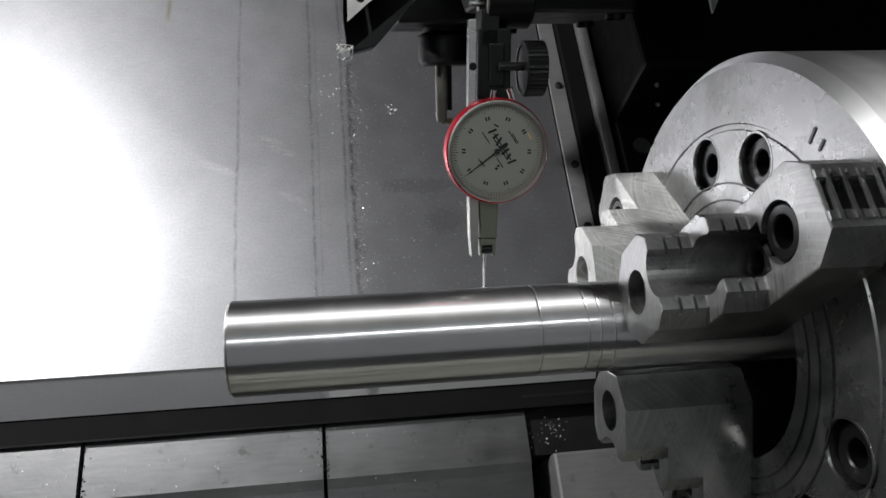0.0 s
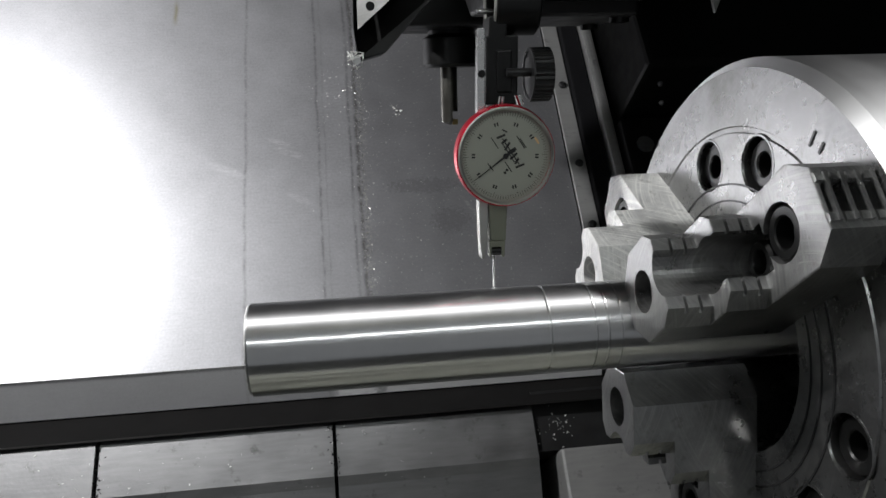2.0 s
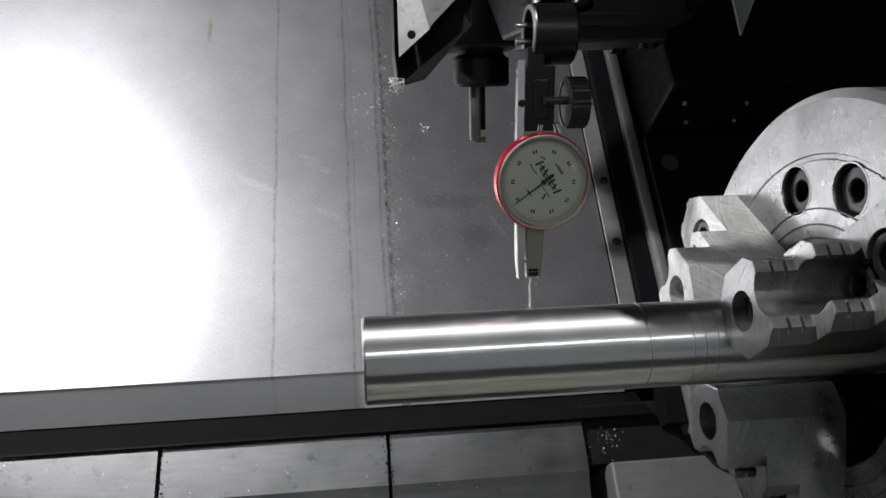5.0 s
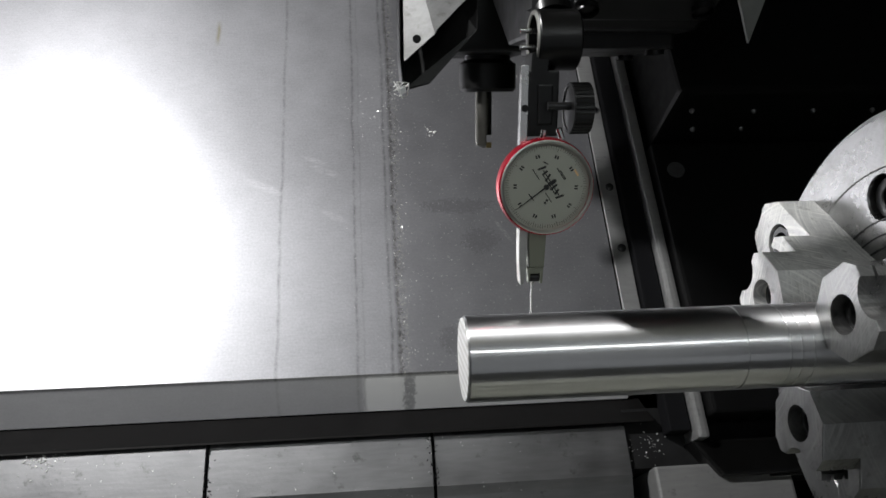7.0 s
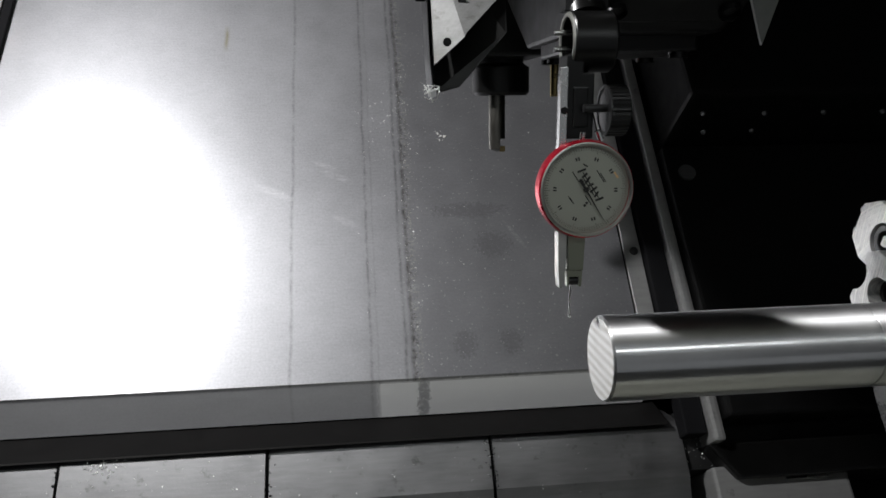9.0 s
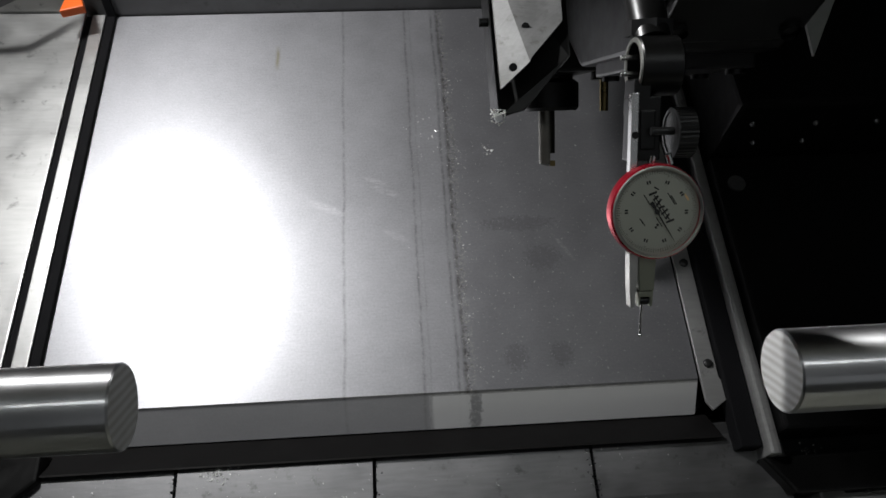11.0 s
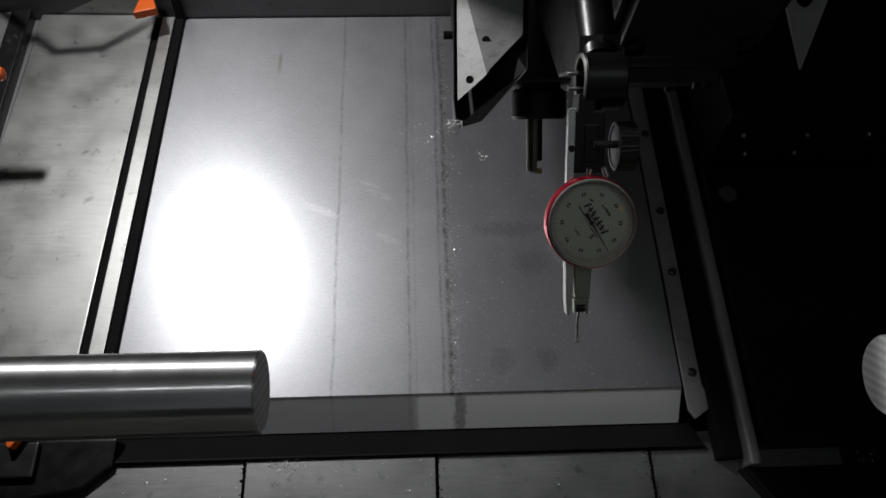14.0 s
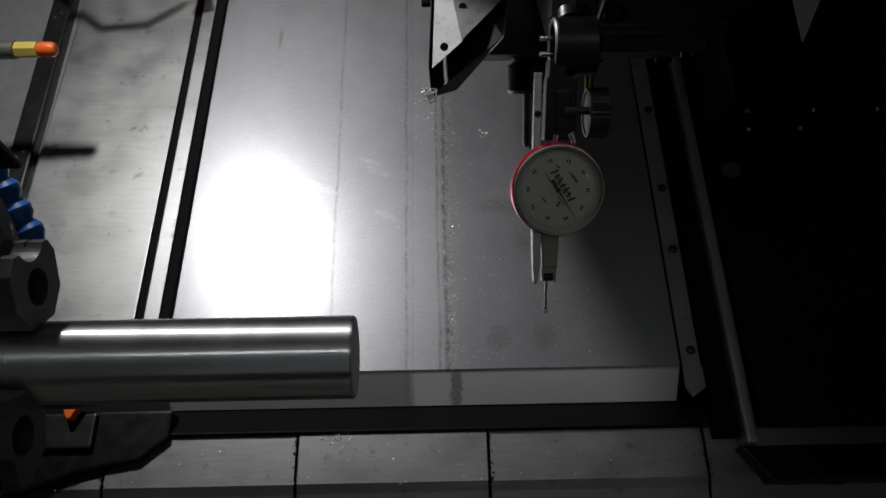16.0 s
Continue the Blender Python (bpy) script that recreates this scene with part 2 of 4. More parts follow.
def simple(name, colour, rough, metal=0.0, var=0.25, scale=60, spec=0.5):
    k = Mat(name, colour, rough, metal, spec)
    big, fine = k.noise(scale), k.noise(scale * 8, 2)
    lo, hi = tuple(c * (1 - var) for c in colour), tuple(min(1, c * (1 + var)) for c in colour)
    k.colour(k.mix(big, lo, hi))
    k.rough(k.ramp(big, 0.3, 0.7, max(0.04, rough - 0.06), min(1, rough + 0.08)))
    k.bump(fine, 0.08, 0.0004)
    return k.m


SHEET = sheet_steel()
RAILM = plate_steel("worn_rail_steel", (0.24, 0.24, 0.24), (0.46, 0.46, 0.455), 0.32, 0.45, 0.55)
COVER = plate_steel("cover_steel", (0.16, 0.16, 0.165), (0.36, 0.36, 0.365), 0.42, 0.56)
PLATE = plate_steel("plate_steel", (0.32, 0.32, 0.315), (0.60, 0.60, 0.59), 0.40, 0.52)
TURNED = turned_steel()
SAWN = sawn_steel()
CLAMPP = ground_steel("clamp_plate_steel", 0.34, 0.60, 0.2, 0.55)
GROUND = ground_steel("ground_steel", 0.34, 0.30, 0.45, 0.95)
# scored, and paler than GROUND with the lamp's light in its colour
SCORED_LIT = ground_steel("scored_lit_steel", 0.66, 0.40, 0.95, 0.48)
CHUCKM = ground_steel("chuck_steel", 0.33, 0.26, 0.14, 1.0)
# darkened chuck steel, the headstock side's shade put into its colour
SHADEDST = ground_steel("shaded_chuck_steel", 0.10, 0.36, 0.4, 0.7)
DULL = plate_steel("dull_sheet", (0.09, 0.09, 0.092), (0.22, 0.22, 0.225), 0.5, 0.66)
DARKST = simple("blued_steel", (0.035, 0.035, 0.036), 0.36, 0.6)
BLACK = simple("black_oxide", (0.004, 0.004, 0.004), 0.34, 0.0, spec=0.35)
RUBBER = simple("black_rubber", (0.006, 0.006, 0.007), 0.8, spec=0.12)
# near black, for the strip that stands in for shade under the lip
LIPSHADE = simple("lip_shade", (0.006, 0.0056, 0.0056), 0.65, 0.0, 0.5, 40, spec=0.14)
HOUSEP = simple("black_machine_paint", (0.005, 0.005, 0.0052), 0.5, spec=0.12)
PAINT = simple("grey_paint", (0.20, 0.205, 0.20), 0.5)
DPAINT = simple("charcoal_paint", (0.011, 0.011, 0.0112), 0.5, spec=0.2)
WALLP = simple("pale_grey_paint", (0.62, 0.63, 0.54), 0.5)
BRIGHT = simple("bright_steel", (0.70, 0.70, 0.69), 0.25, 1.0, 0.1)
WHITEST = simple("pale_ground_steel", (0.50, 0.50, 0.47), 0.42, 0.9, 0.2, 60)
BITM = simple("drill_steel", (0.15, 0.145, 0.13), 0.34, 0.9, 0.3)
BRASSY = simple("brass_coated_tool", (0.26, 0.20, 0.09), 0.3, 1.0, 0.3)
REDAN = simple("red_anodised", (0.55, 0.012, 0.035), 0.28, 0.75, 0.1)
DIALW = simple("dial_white", (0.38, 0.39, 0.33), 0.45, 0.0, 0.04)
INK = simple("dial_ink", (0.02, 0.02, 0.02), 0.5, 0.0, 0.05)
INKY = simple("dial_orange_ink", (0.75, 0.50, 0.25), 0.5, 0.0, 0.05)
GREENM = simple("olive_metal", (0.26, 0.27, 0.21), 0.4, 0.7, 0.1)
ORANGE = simple("orange_plastic", (0.85, 0.14, 0.015), 0.38, 0.0, 0.1)
YELLOWP = simple("yellow_plastic", (0.62, 0.48, 0.10), 0.4, 0.0, 0.1)
BLUEP = simple("blue_plastic", (0.02, 0.09, 0.30), 0.35, 0.0, 0.1)
CHIP = simple("bright_chip", (0.88, 0.88, 0.86), 0.3, 0.35, 0.05)
GLOW = Mat("lamp_glow", (1, 1, 1), 0.3)
GLOW.b.inputs["Emission Color"].default_value = (1, 0.99, 0.95, 1)
GLOW.b.inputs["Emission Strength"].default_value = 12
GLOW = GLOW.m
TUBEGLOW = Mat("tube_glow", (1, 1, 1), 0.3)
TUBEGLOW.b.inputs["Emission Color"].default_value = (0.95, 1, 1, 1)
TUBEGLOW.b.inputs["Emission Strength"].default_value = 9
TUBEGLOW = TUBEGLOW.m


# ---- mesh kit ----
def part(name, bm, material, parent=None, label="", smooth=False, bevel=0.0):
    if bevel:
        bmesh.ops.recalc_face_normals(bm, faces=bm.faces)
        bm.normal_update()
        es = [e for e in bm.edges if len(e.link_faces) == 2 and e.calc_face_angle(0) > 0.5]
        bmesh.ops.bevel(bm, geom=es, offset=bevel, segments=2, profile=0.6, affect="EDGES", clamp_overlap=True)
    bmesh.ops.recalc_face_normals(bm, faces=bm.faces)
    me = bpy.data.meshes.new(name)
    bm.to_mesh(me)
    bm.free()
    me.materials.append(material)
    if smooth:
        for p in me.polygons:
            p.use_smooth = True
        me.set_sharp_from_angle(angle=radians(35))
    ob = new(name, me)
    if parent is not None:
        ob.parent = parent
    if label:
        tagged(ob, label)
    return ob


def thing(name, at, label, category, group="", kind="", turn=None):
    ob = new(name)
    ob.empty_display_size = 0.02
    ob.matrix_world = Matrix.Translation(at) @ (turn or Matrix())
    return tagged(ob, label, category, group, kind)


def box(x0, x1, y0, y1, z0, z1, bm=None):
    bm = bmesh.new() if bm is None else bm
    m = Matrix.Translation(((x0 + x1) / 2, (y0 + y1) / 2, (z0 + z1) / 2)) @ Matrix.Diagonal((x1 - x0, y1 - y0, z1 - z0, 1))
    bmesh.ops.create_cube(bm, size=1, matrix=m)
    return bm


AX = {"x": pose(0, 0, 0, 0, 90, 0), "y": pose(0, 0, 0, 90, 0, 0), "z": Matrix()}


def cyl(at, r, h, axis="z", seg=48, r2=None, bm=None):
    """A cylinder or cone centred at at."""
    bm = bmesh.new() if bm is None else bm
    bmesh.ops.create_cone(bm, cap_ends=True, segments=seg, radius1=r, radius2=r if r2 is None else r2, depth=h,
                          matrix=Matrix.Translation(at) @ AX[axis])
    return bm


def lathe(profile, axis="z", at=(0, 0, 0), seg=64, bm=None, closed=False):
    """Spins (radius, height) pairs round an axis."""
    bm = bmesh.new() if bm is None else bm
    m = Matrix.Translation(at) @ AX[axis]
    rings = []
    for r, h in profile:
        rings.append([bm.verts.new(m @ Vector((r * math.cos(a), r * math.sin(a), h))) for a in
                      (2 * math.pi * i / seg for i in range(seg))] if r > 1e-6 else [bm.verts.new(m @ Vector((0, 0, h)))])
    pairs = list(zip(rings, rings[1:])) + ([(rings[-1], rings[0])] if closed else [])
    for a, b in pairs:
        for i in range(seg):
            j = (i + 1) % seg
            if len(a) == 1:
                bm.faces.new((a[0], b[i], b[j]))
            elif len(b) == 1:
                bm.faces.new((a[i], b[0], a[j]))
            else:
                bm.faces.new((a[i], b[i], b[j], a[j]))
    return bm


def prism(points, lo, hi, place, bm=None):
    """Extrudes a polygon of (p, q) from lo to hi; place(p, q, h) gives the point."""
    bm = bmesh.new() if bm is None else bm
    a = [bm.verts.new(place(p, q, lo)) for p, q in points]
    b = [bm.verts.new(place(p, q, hi)) for p, q in points]
    bm.faces.new(a), bm.faces.new(b[::-1])
    for i in range(len(a)):
        j = (i + 1) % len(a)
        bm.faces.new((a[i], b[i], b[j], a[j]))
    return bm


def tube(points, r, bm=None, seg=10):
    """A round rod along points."""
    bm = bmesh.new() if bm is None else bm
    rings = []
    for i, p in enumerate(points):
        d = (Vector(points[min(i + 1, len(points) - 1)]) - Vector(points[max(i - 1, 0)])).normalized()
        q = d.to_track_quat("Z", "Y")
        rings.append([bm.verts.new(Vector(p) + q @ Vector((r * math.cos(a), r * math.sin(a), 0))) for a in
                      (2 * math.pi * k / seg for k in range(seg))])
    for a, b in zip(rings, rings[1:]):
        for i in range(seg):
            bm.faces.new((a[i], b[i], b[(i + 1) % seg], a[(i + 1) % seg]))
    bm.faces.new(rings[0]), bm.faces.new(rings[-1][::-1])
    return bm


def cut(ob, bm, name="cutter"):
    """Takes bm's solid out of ob's mesh."""
    bmesh.ops.recalc_face_normals(bm, faces=bm.faces)
    me = bpy.data.meshes.new(name)
    bm.to_mesh(me)
    bm.free()
    other = bpy.data.objects.new(name, me)
    scene.collection.objects.link(other)
    bpy.context.view_layer.update()
    other.matrix_world = ob.matrix_world.copy()
    bpy.context.view_layer.update()
    mod = ob.modifiers.new("cut", "BOOLEAN")
    mod.operation, mod.object, mod.solver = "DIFFERENCE", other, "EXACT"
    graph = bpy.context.evaluated_depsgraph_get()
    graph.update()
    done = bpy.data.meshes.new_from_object(ob.evaluated_get(graph))
    ob.modifiers.clear()
    ob.data = done
    bpy.data.objects.remove(other)
    bpy.data.meshes.remove(me)


carried = []  # what rides on the carriage


def rides(ob):
    carried.append(ob)
    return ob


def motions():
    for ob in carried:
        base = ob.matrix_world.copy()
        walk(ob, [(t, Matrix.Translation((-run, 0, 0)) @ base) for t, run in RUN])
    for ob, turns in swings:
        walk(ob, turns)


swings = []

# ---- the carriage: slide cover, side rails, housing ----
panel = rides(thing("slide_cover", (0, 0, 0), "brushed steel slide cover with seams, rub marks and chips", "machine cover", kind="structure"))
bm = prism([(-0.224, 0.0), (0.306, 0.0), (0.306, -0.003), (-0.2225, -0.003), (-0.2515, -0.0325), (-0.2540, -0.0300)],
           -0.46, 0.388, lambda y, z, x: Vector((x, y, z)))
part("cover_sheet", bm, SHEET, panel)
bm = prism([(0.3075, -0.003), (0.3105, -0.003), (0.345, 0.30), (0.342, 0.30)], -0.46, 0.46, lambda y, z, x: Vector((x, y, z)))
part("back_sheet", bm, DULL, panel)
bm = prism([(0.3895, 0.305), (0.4085, 0.305), (0.4085, -0.225), (0.4195, -0.2437), (0.395, -0.2594), (0.3895, -0.2500)], 0.000, 0.004, lambda x, y, z: Vector((x, y, z)))
part("side_flange", bm, RAILM, panel, bevel=0.0008)
for y in (-0.210, -0.092, -0.012, 0.10, 0.21):
    part("flange_screw", lathe([(0, 0.0032), (0.0024, 0.0032), (0.0046, 0.0018), (0.005, 0)], "z", at=(0.4005, y, 0.004), seg=16), DARKST, panel, smooth=True)
# added strip: the lip's shade on the way covers, made as a dark sheet
part("lip_shade_strip", prism([(-0.2542, -0.0325), (-0.2842, -0.0005), (-0.2862, 0.0002), (-0.2858, -0.0022), (-0.2560, -0.036)], -0.44, 0.40, lambda y, z, x: Vector((x, y, z))), LIPSHADE, panel, "dark strip standing in for the shade under the lip")
part("front_beam", box(-0.46, 0.40, -0.245, -0.20, -0.16, -0.04), DARKST, panel)

rail = rides(thing("side_rail", (0, 0, 0), "dark wiper strip and worn steel edge rail", "machine rail", kind="structure"))
part("wiper", box(0.410, 0.4325, -0.30, 0.305, -0.01, 0.012), RUBBER, rail, bevel=0.002)
part("edge_rail", box(0.4335, 0.446, -0.31, 0.305, -0.02, 0.022), RAILM, rail, bevel=0.004)

hous = rides(thing("slide_housing", (0, 0, 0), "black machine housing with a row of small bolts", "machine housing", kind="structure"))
part("ledge", box(0.448, 1.05, -0.29, 0.028, -0.02, 0.035), HOUSEP, hous, bevel=0.004)
block = part("housing_block", box(0.452, 1.05, 0.032, 0.50, -0.02, 0.125), HOUSEP, hous, bevel=0.006)
for x, z in ((0.4765, 0.092), (0.549, 0.0905), (0.619, 0.0905), (0.690, 0.0905), (0.491, 0.057), (0.549, 0.0575)):
    part("small_bolt", lathe([(0, 0.004), (0.0016, 0.004), (0.0028, 0.002), (0.003, 0)], "y", at=(x, 0.032, z), seg=12), COVER, block, smooth=True)
part("plug", cyl((0.470, -0.010, 0.036), 0.010, 0.003, "z", 32), DULL, hous, "round grey plug")
part("front_step", prism([(0.43, -0.31), (0.455, -0.345), (1.0, -0.345), (1.0, -0.31)], -0.06, 0.01, lambda x, y, z: Vector((x, y, z))), BLACK, hous, bevel=0.003)
part("witness_strip", box(0.505, 0.548, -0.3475, -0.3455, 0.0, 0.004), BRIGHT, hous, "thin bright strip")
bracket = rides(thing("guard_bracket", (0.481, 0.016, 0.216), "dark grey pointed guard bracket with a hole", "machine bracket"))
gb = part("bracket_plate", prism([(0, 0), (0.034, 0.10), (-0.030, 0.10)], -0.004, 0.0, lambda x, u, n: Vector((x, 0.79 * u - 0.61 * n, 0.61 * u + 0.79 * n))), PAINT, bracket)
cut(gb, tube([(0.0, 0.79 * 0.066 - 0.61 * s, 0.61 * 0.066 + 0.79 * s) for s in (-0.02, 0.02)], 0.009, seg=24))

# ---- machine bed ----
bed = thing("way_cover", (0, 0, 0), "grey steel way covers in overlapping sections with chips", "way cover", kind="structure")
edges = [-1.10, -0.86, -0.49, -0.301, -0.1105, 0.1055, 0.303]
for i, (a, b) in enumerate(zip(edges, edges[1:])):
    h = -0.004 - 0.0016 * abs(i - 3)
    bm = prism([(-0.251, h - 0.062), (-0.262, h - 0.034), (-0.272, h - 0.016), (-0.280, h - 0.005), (-0.2885, h), (-0.336, h), (-0.345, h - 0.004), (-0.56, h - 0.07), (-0.56, h - 0.075), (-0.343, h - 0.008), (-0.29, h - 0.006), (-0.276, h - 0.020), (-0.256, h - 0.062)],
               a + 0.0018, b - 0.0018, lambda y, z, x: Vector((x, y, z)))
    part("cover_plate", bm, COVER, bed)
part("end_cover", box(0.3215, 0.46, -0.58, -0.331, -0.10, 0.001), RAILM, bed, bevel=0.003)
part("bed_body", box(-1.2, 1.2, -0.60, 0.45, -0.30, -0.17), BLACK, bed)
part("bed_front", box(-1.2, 1.2, -0.55, -0.30, -0.16, -0.085), BLACK, bed)

# fixed plate on the headstock side
fixed = thing("headstock_plate", (0, 0, 0), "worn pale steel cover plate with black wiper strips", "machine cover", kind="structure",
              turn=Matrix.Translation((-0.4425, -0.12, 0)) @ Matrix.Rotation(radians(-1.3), 4, "Z") @ Matrix.Translation((0.4425, 0.12, 0)))
part("plate", box(-0.630, -0.4788, -0.245, 0.303, 0.004, 0.010), PLATE, fixed, bevel=0.0015)
part("plate_back", prism([(0.3045, 0.004), (0.3065, 0.004), (0.340, 0.20), (0.337, 0.20)], -0.630, -0.4875, lambda y, z, x: Vector((x, y, z))), PLATE, fixed)
part("wiper", box(-0.4780, -0.4703, -0.25, 0.30, 0.002, 0.0065), RUBBER, fixed)
part("strip", box(-0.4696, -0.4534, -0.25, 0.30, 0.004, 0.010), PLATE, fixed, bevel=0.001)
part("wiper", box(-0.4530, -0.4425, -0.25, 0.30, 0.0015, 0.007), RUBBER, fixed, bevel=0.001)
part("wiper", prism([(0.3005, 0.002), (0.3040, 0.002), (0.337, 0.20), (0.3335, 0.20)], -0.4530, -0.4425, lambda y, z, x: Vector((x, y, z))), RUBBER, fixed)

# ---- unseen enclosure, added to block and reflect light; open at the operator's door ----
enc = thing("enclosure", (0, 0, 0), "unseen sheet metal enclosure added to block and reflect light", "machine enclosure", kind="structure")
part("back_wall", box(-1.25, 1.35, 0.62, 0.64, -0.3, 1.25), DPAINT, enc)
part("left_wall", box(-1.27, -1.25, -1.0, 0.64, -0.3, 1.25), DPAINT, enc)
part("right_wall", box(1.35, 1.37, -1.0, 0.64, -0.3, 1.25), DPAINT, enc)
# pale roof and slats out of view, placed for the bar's reflections
part("roof", box(-1.25, 1.35, -0.10, 0.62, 1.25, 1.27), WALLP, enc)
part("reflected_slat", box(-1.25, 1.35, -0.20, -0.17, 1.25, 1.27), PAINT, enc)
part("reflected_slat", box(-1.25, 1.35, -0.40, -0.362, 1.25, 1.27), PAINT, enc)
part("reflected_slat", box(-1.25, 1.35, -0.64, -0.585, 1.25, 1.27), PAINT, enc)
# added sheets out of view that keep ambient light off both chucks
part("roof_blocker", box(-1.25, -0.55, -1.0, -0.10, 1.275, 1.285), DPAINT, enc)
part("roof_blocker", box(0.62, 1.35, -1.0, 0.60, 1.228, 1.238), DPAINT, enc)
part("side_blocker", box(-1.25, -0.55, -0.955, -0.945, 0.25, 1.24), DPAINT, enc)
# pale sill with dark frames and rails, added as bands for the bar to mirror
part("front_sill", box(-1.25, 1.35, -1.0, -0.98, -0.3, 0.50), WALLP, enc)
part("reflected_frame", box(-1.25, 1.35, -1.015, -0.97, 0.80, 0.83), DPAINT, enc)
part("reflected_frame", box(-1.25, 1.35, -1.02, -0.96, 0.53, 0.585), DPAINT, enc)
for z in (0.215, 0.345):
    part("reflected_rail", box(-1.25, 1.35, -0.978, -0.955, z, z + 0.034), DPAINT, enc, bevel=0.002)
# added to darken the operator's side, out of view
part("door_blocker", box(-0.54, 1.35, -1.005, -0.985, 0.587, 0.798), DPAINT, enc)
part("floor_pan", box(-1.25, 1.35, -0.98, 0.62, -0.32, -0.30), DPAINT, enc)
# tube lamp under a roof rail
tl = thing("tube_lamp", (0.0, -0.380, 1.25), "thin white tube lamp fixed under the roof rail", "tube lamp")
for x in (-0.62, 0.62):
    part("holder", box(x - 0.012, x + 0.012, -0.014, 0.014, -0.032, -0.0005), WALLP, tl, bevel=0.002)
part("tube", tube([(-0.608, 0, -0.018), (0.608, 0, -0.018)], 0.0125, seg=20), TUBEGLOW, tl, "glowing tube", smooth=True)
# headstock side guard behind the fixed plate
guard = thing("headstock_guard", (0, 0, 0), "grey-green painted headstock guard with dark trim", "machine guard", kind="structure")
part("guard_wall", box(-1.05, -0.660, -0.12, 0.55, -0.02, 0.012), PAINT, guard)
part("trim", box(-0.658, -0.633, -0.24, 0.55, -0.005, 0.016), DARKST, guard, bevel=0.002)
for y in (0.262, 0.255, 0.045, 0.038):
    part("trim_screw", lathe([(0, 0.002), (0.0018, 0.002), (0.0024, 0)], "z", at=(-0.646 + (0.004 if y in (0.262, 0.045) else -0.004), y, 0.016), seg=12), BRIGHT, guard, smooth=True)
part("headstock_foot", prism([(-1.0, -0.262), (-0.428, -0.262), (-0.428, -0.290), (-0.455, -0.312), (-0.505, -0.320), (-0.565, -0.340), (-1.0, -0.348)], -0.03, 0.004, lambda x, y, z: Vector((x, y, z))), BLACK, guard, bevel=0.003)
part("foot_plate", box(-0.560, -0.500, -0.300, -0.266, 0.0045, 0.012), DARKST, guard, bevel=0.002)
part("guard_floor", box(-1.05, -0.45, -0.62, -0.255, -0.16, -0.04), BLACK, guard)
# the machine's work light
wl = thing("work_lamp", LAMP, "round machine work lamp with a dark hood", "work lamp", turn=look((0, 0, 0), AIM - LAMP))
part("housing", lathe([(0, 0.075), (0.030, 0.075), (0.050, 0.040), (0.054, 0.012), (0.050, 0.012), (0.046, 0.036), (0, 0.040)], "z", seg=48), BLACK, wl, smooth=True)
part("lens", cyl((0, 0, 0.016), 0.047, 0.004, "z", 48), GLOW, wl, "glowing lamp lens")
# unseen sheets, added and sized to throw shadow on the headstock jaws
shield = thing("lamp_blocker", (-0.80, -0.20, 0.36), "unseen dark sheets added to keep the lamp off the headstock chuck", "machine shield", kind="structure")
part("blocker_sheet", box(0, 0.386, -0.004, 0, 0, 0.44), DPAINT, shield, bevel=0.001)
part("blocker_tab", box(0.0, 0.373, 0.146, 0.15, 0.17, 0.36), DPAINT, shield)
part("blocker_corner", box(0.3735, 0.397, 0.146, 0.15, 0.13, 0.205), DPAINT, shield)
part("blocker_arm", box(-0.45, 0.0, -0.004, 0, 0.19, 0.39), DPAINT, shield)
part("lamp_arm", tube([(0.225, 0.52, 0.42), (0.18, 0.60, 0.47), (0.10, 0.70, 0.50), (0.05, 0.818, 0.52)], 0.009), BLACK, shield, smooth=True)

# ---- chucks and bars ----
CY, CZ = -0.3542, 0.4345
FACE, CR = 0.287, 0.118


def bar(name, x0, x1, rings, end_at, label):
    """A round bar along x between x0 and x1."""
    r = 0.0183
    prof = [(0, x0), (r - 0.0008, x0), (r, x0 + 0.0008)]
    for a, w, d in rings:
        prof += [(r, a - w / 2), (r - d, a - w / 2 + 0.0003), (r - d, a + w / 2 - 0.0003), (r, a + w / 2)]
    prof += [(r, x1 - 0.0008), (r - 0.0008, x1), (0, x1)]
    prof = prof[:1] + sorted(prof[1:-1], key=lambda p: p[1]) + prof[-1:]
    root = thing(name, (0, CY, CZ), label, "steel bar", "turned bars")
    b = part("shaft", lathe(prof[1:-1], "x", seg=96), TURNED, root, smooth=True)
    part("sawn_end", lathe([(0, 0), (r - 0.0008, 0), (r - 0.0009, -0.0004), (0, -0.0004)], "x", at=(end_at, 0, 0), seg=96), SAWN, root, "pale sawn end face")
    return root


bar("steel_bar", 0.0855, 0.335, [(0.2025, 0.0012, 0.0005), (0.221, 0.001, 0.0003), (0.226, 0.001, 0.0003), (0.2315, 0.001, 0.0003)], 0.0855,
    "bright turned steel bar gripped in the chuck jaws")
bar("steel_bar", -0.445, -0.195, [(-0.342, 0.0012, 0.0005), (-0.338, 0.0012, 0.0005)], -0.195, "bright turned steel bar held by the dark chuck")


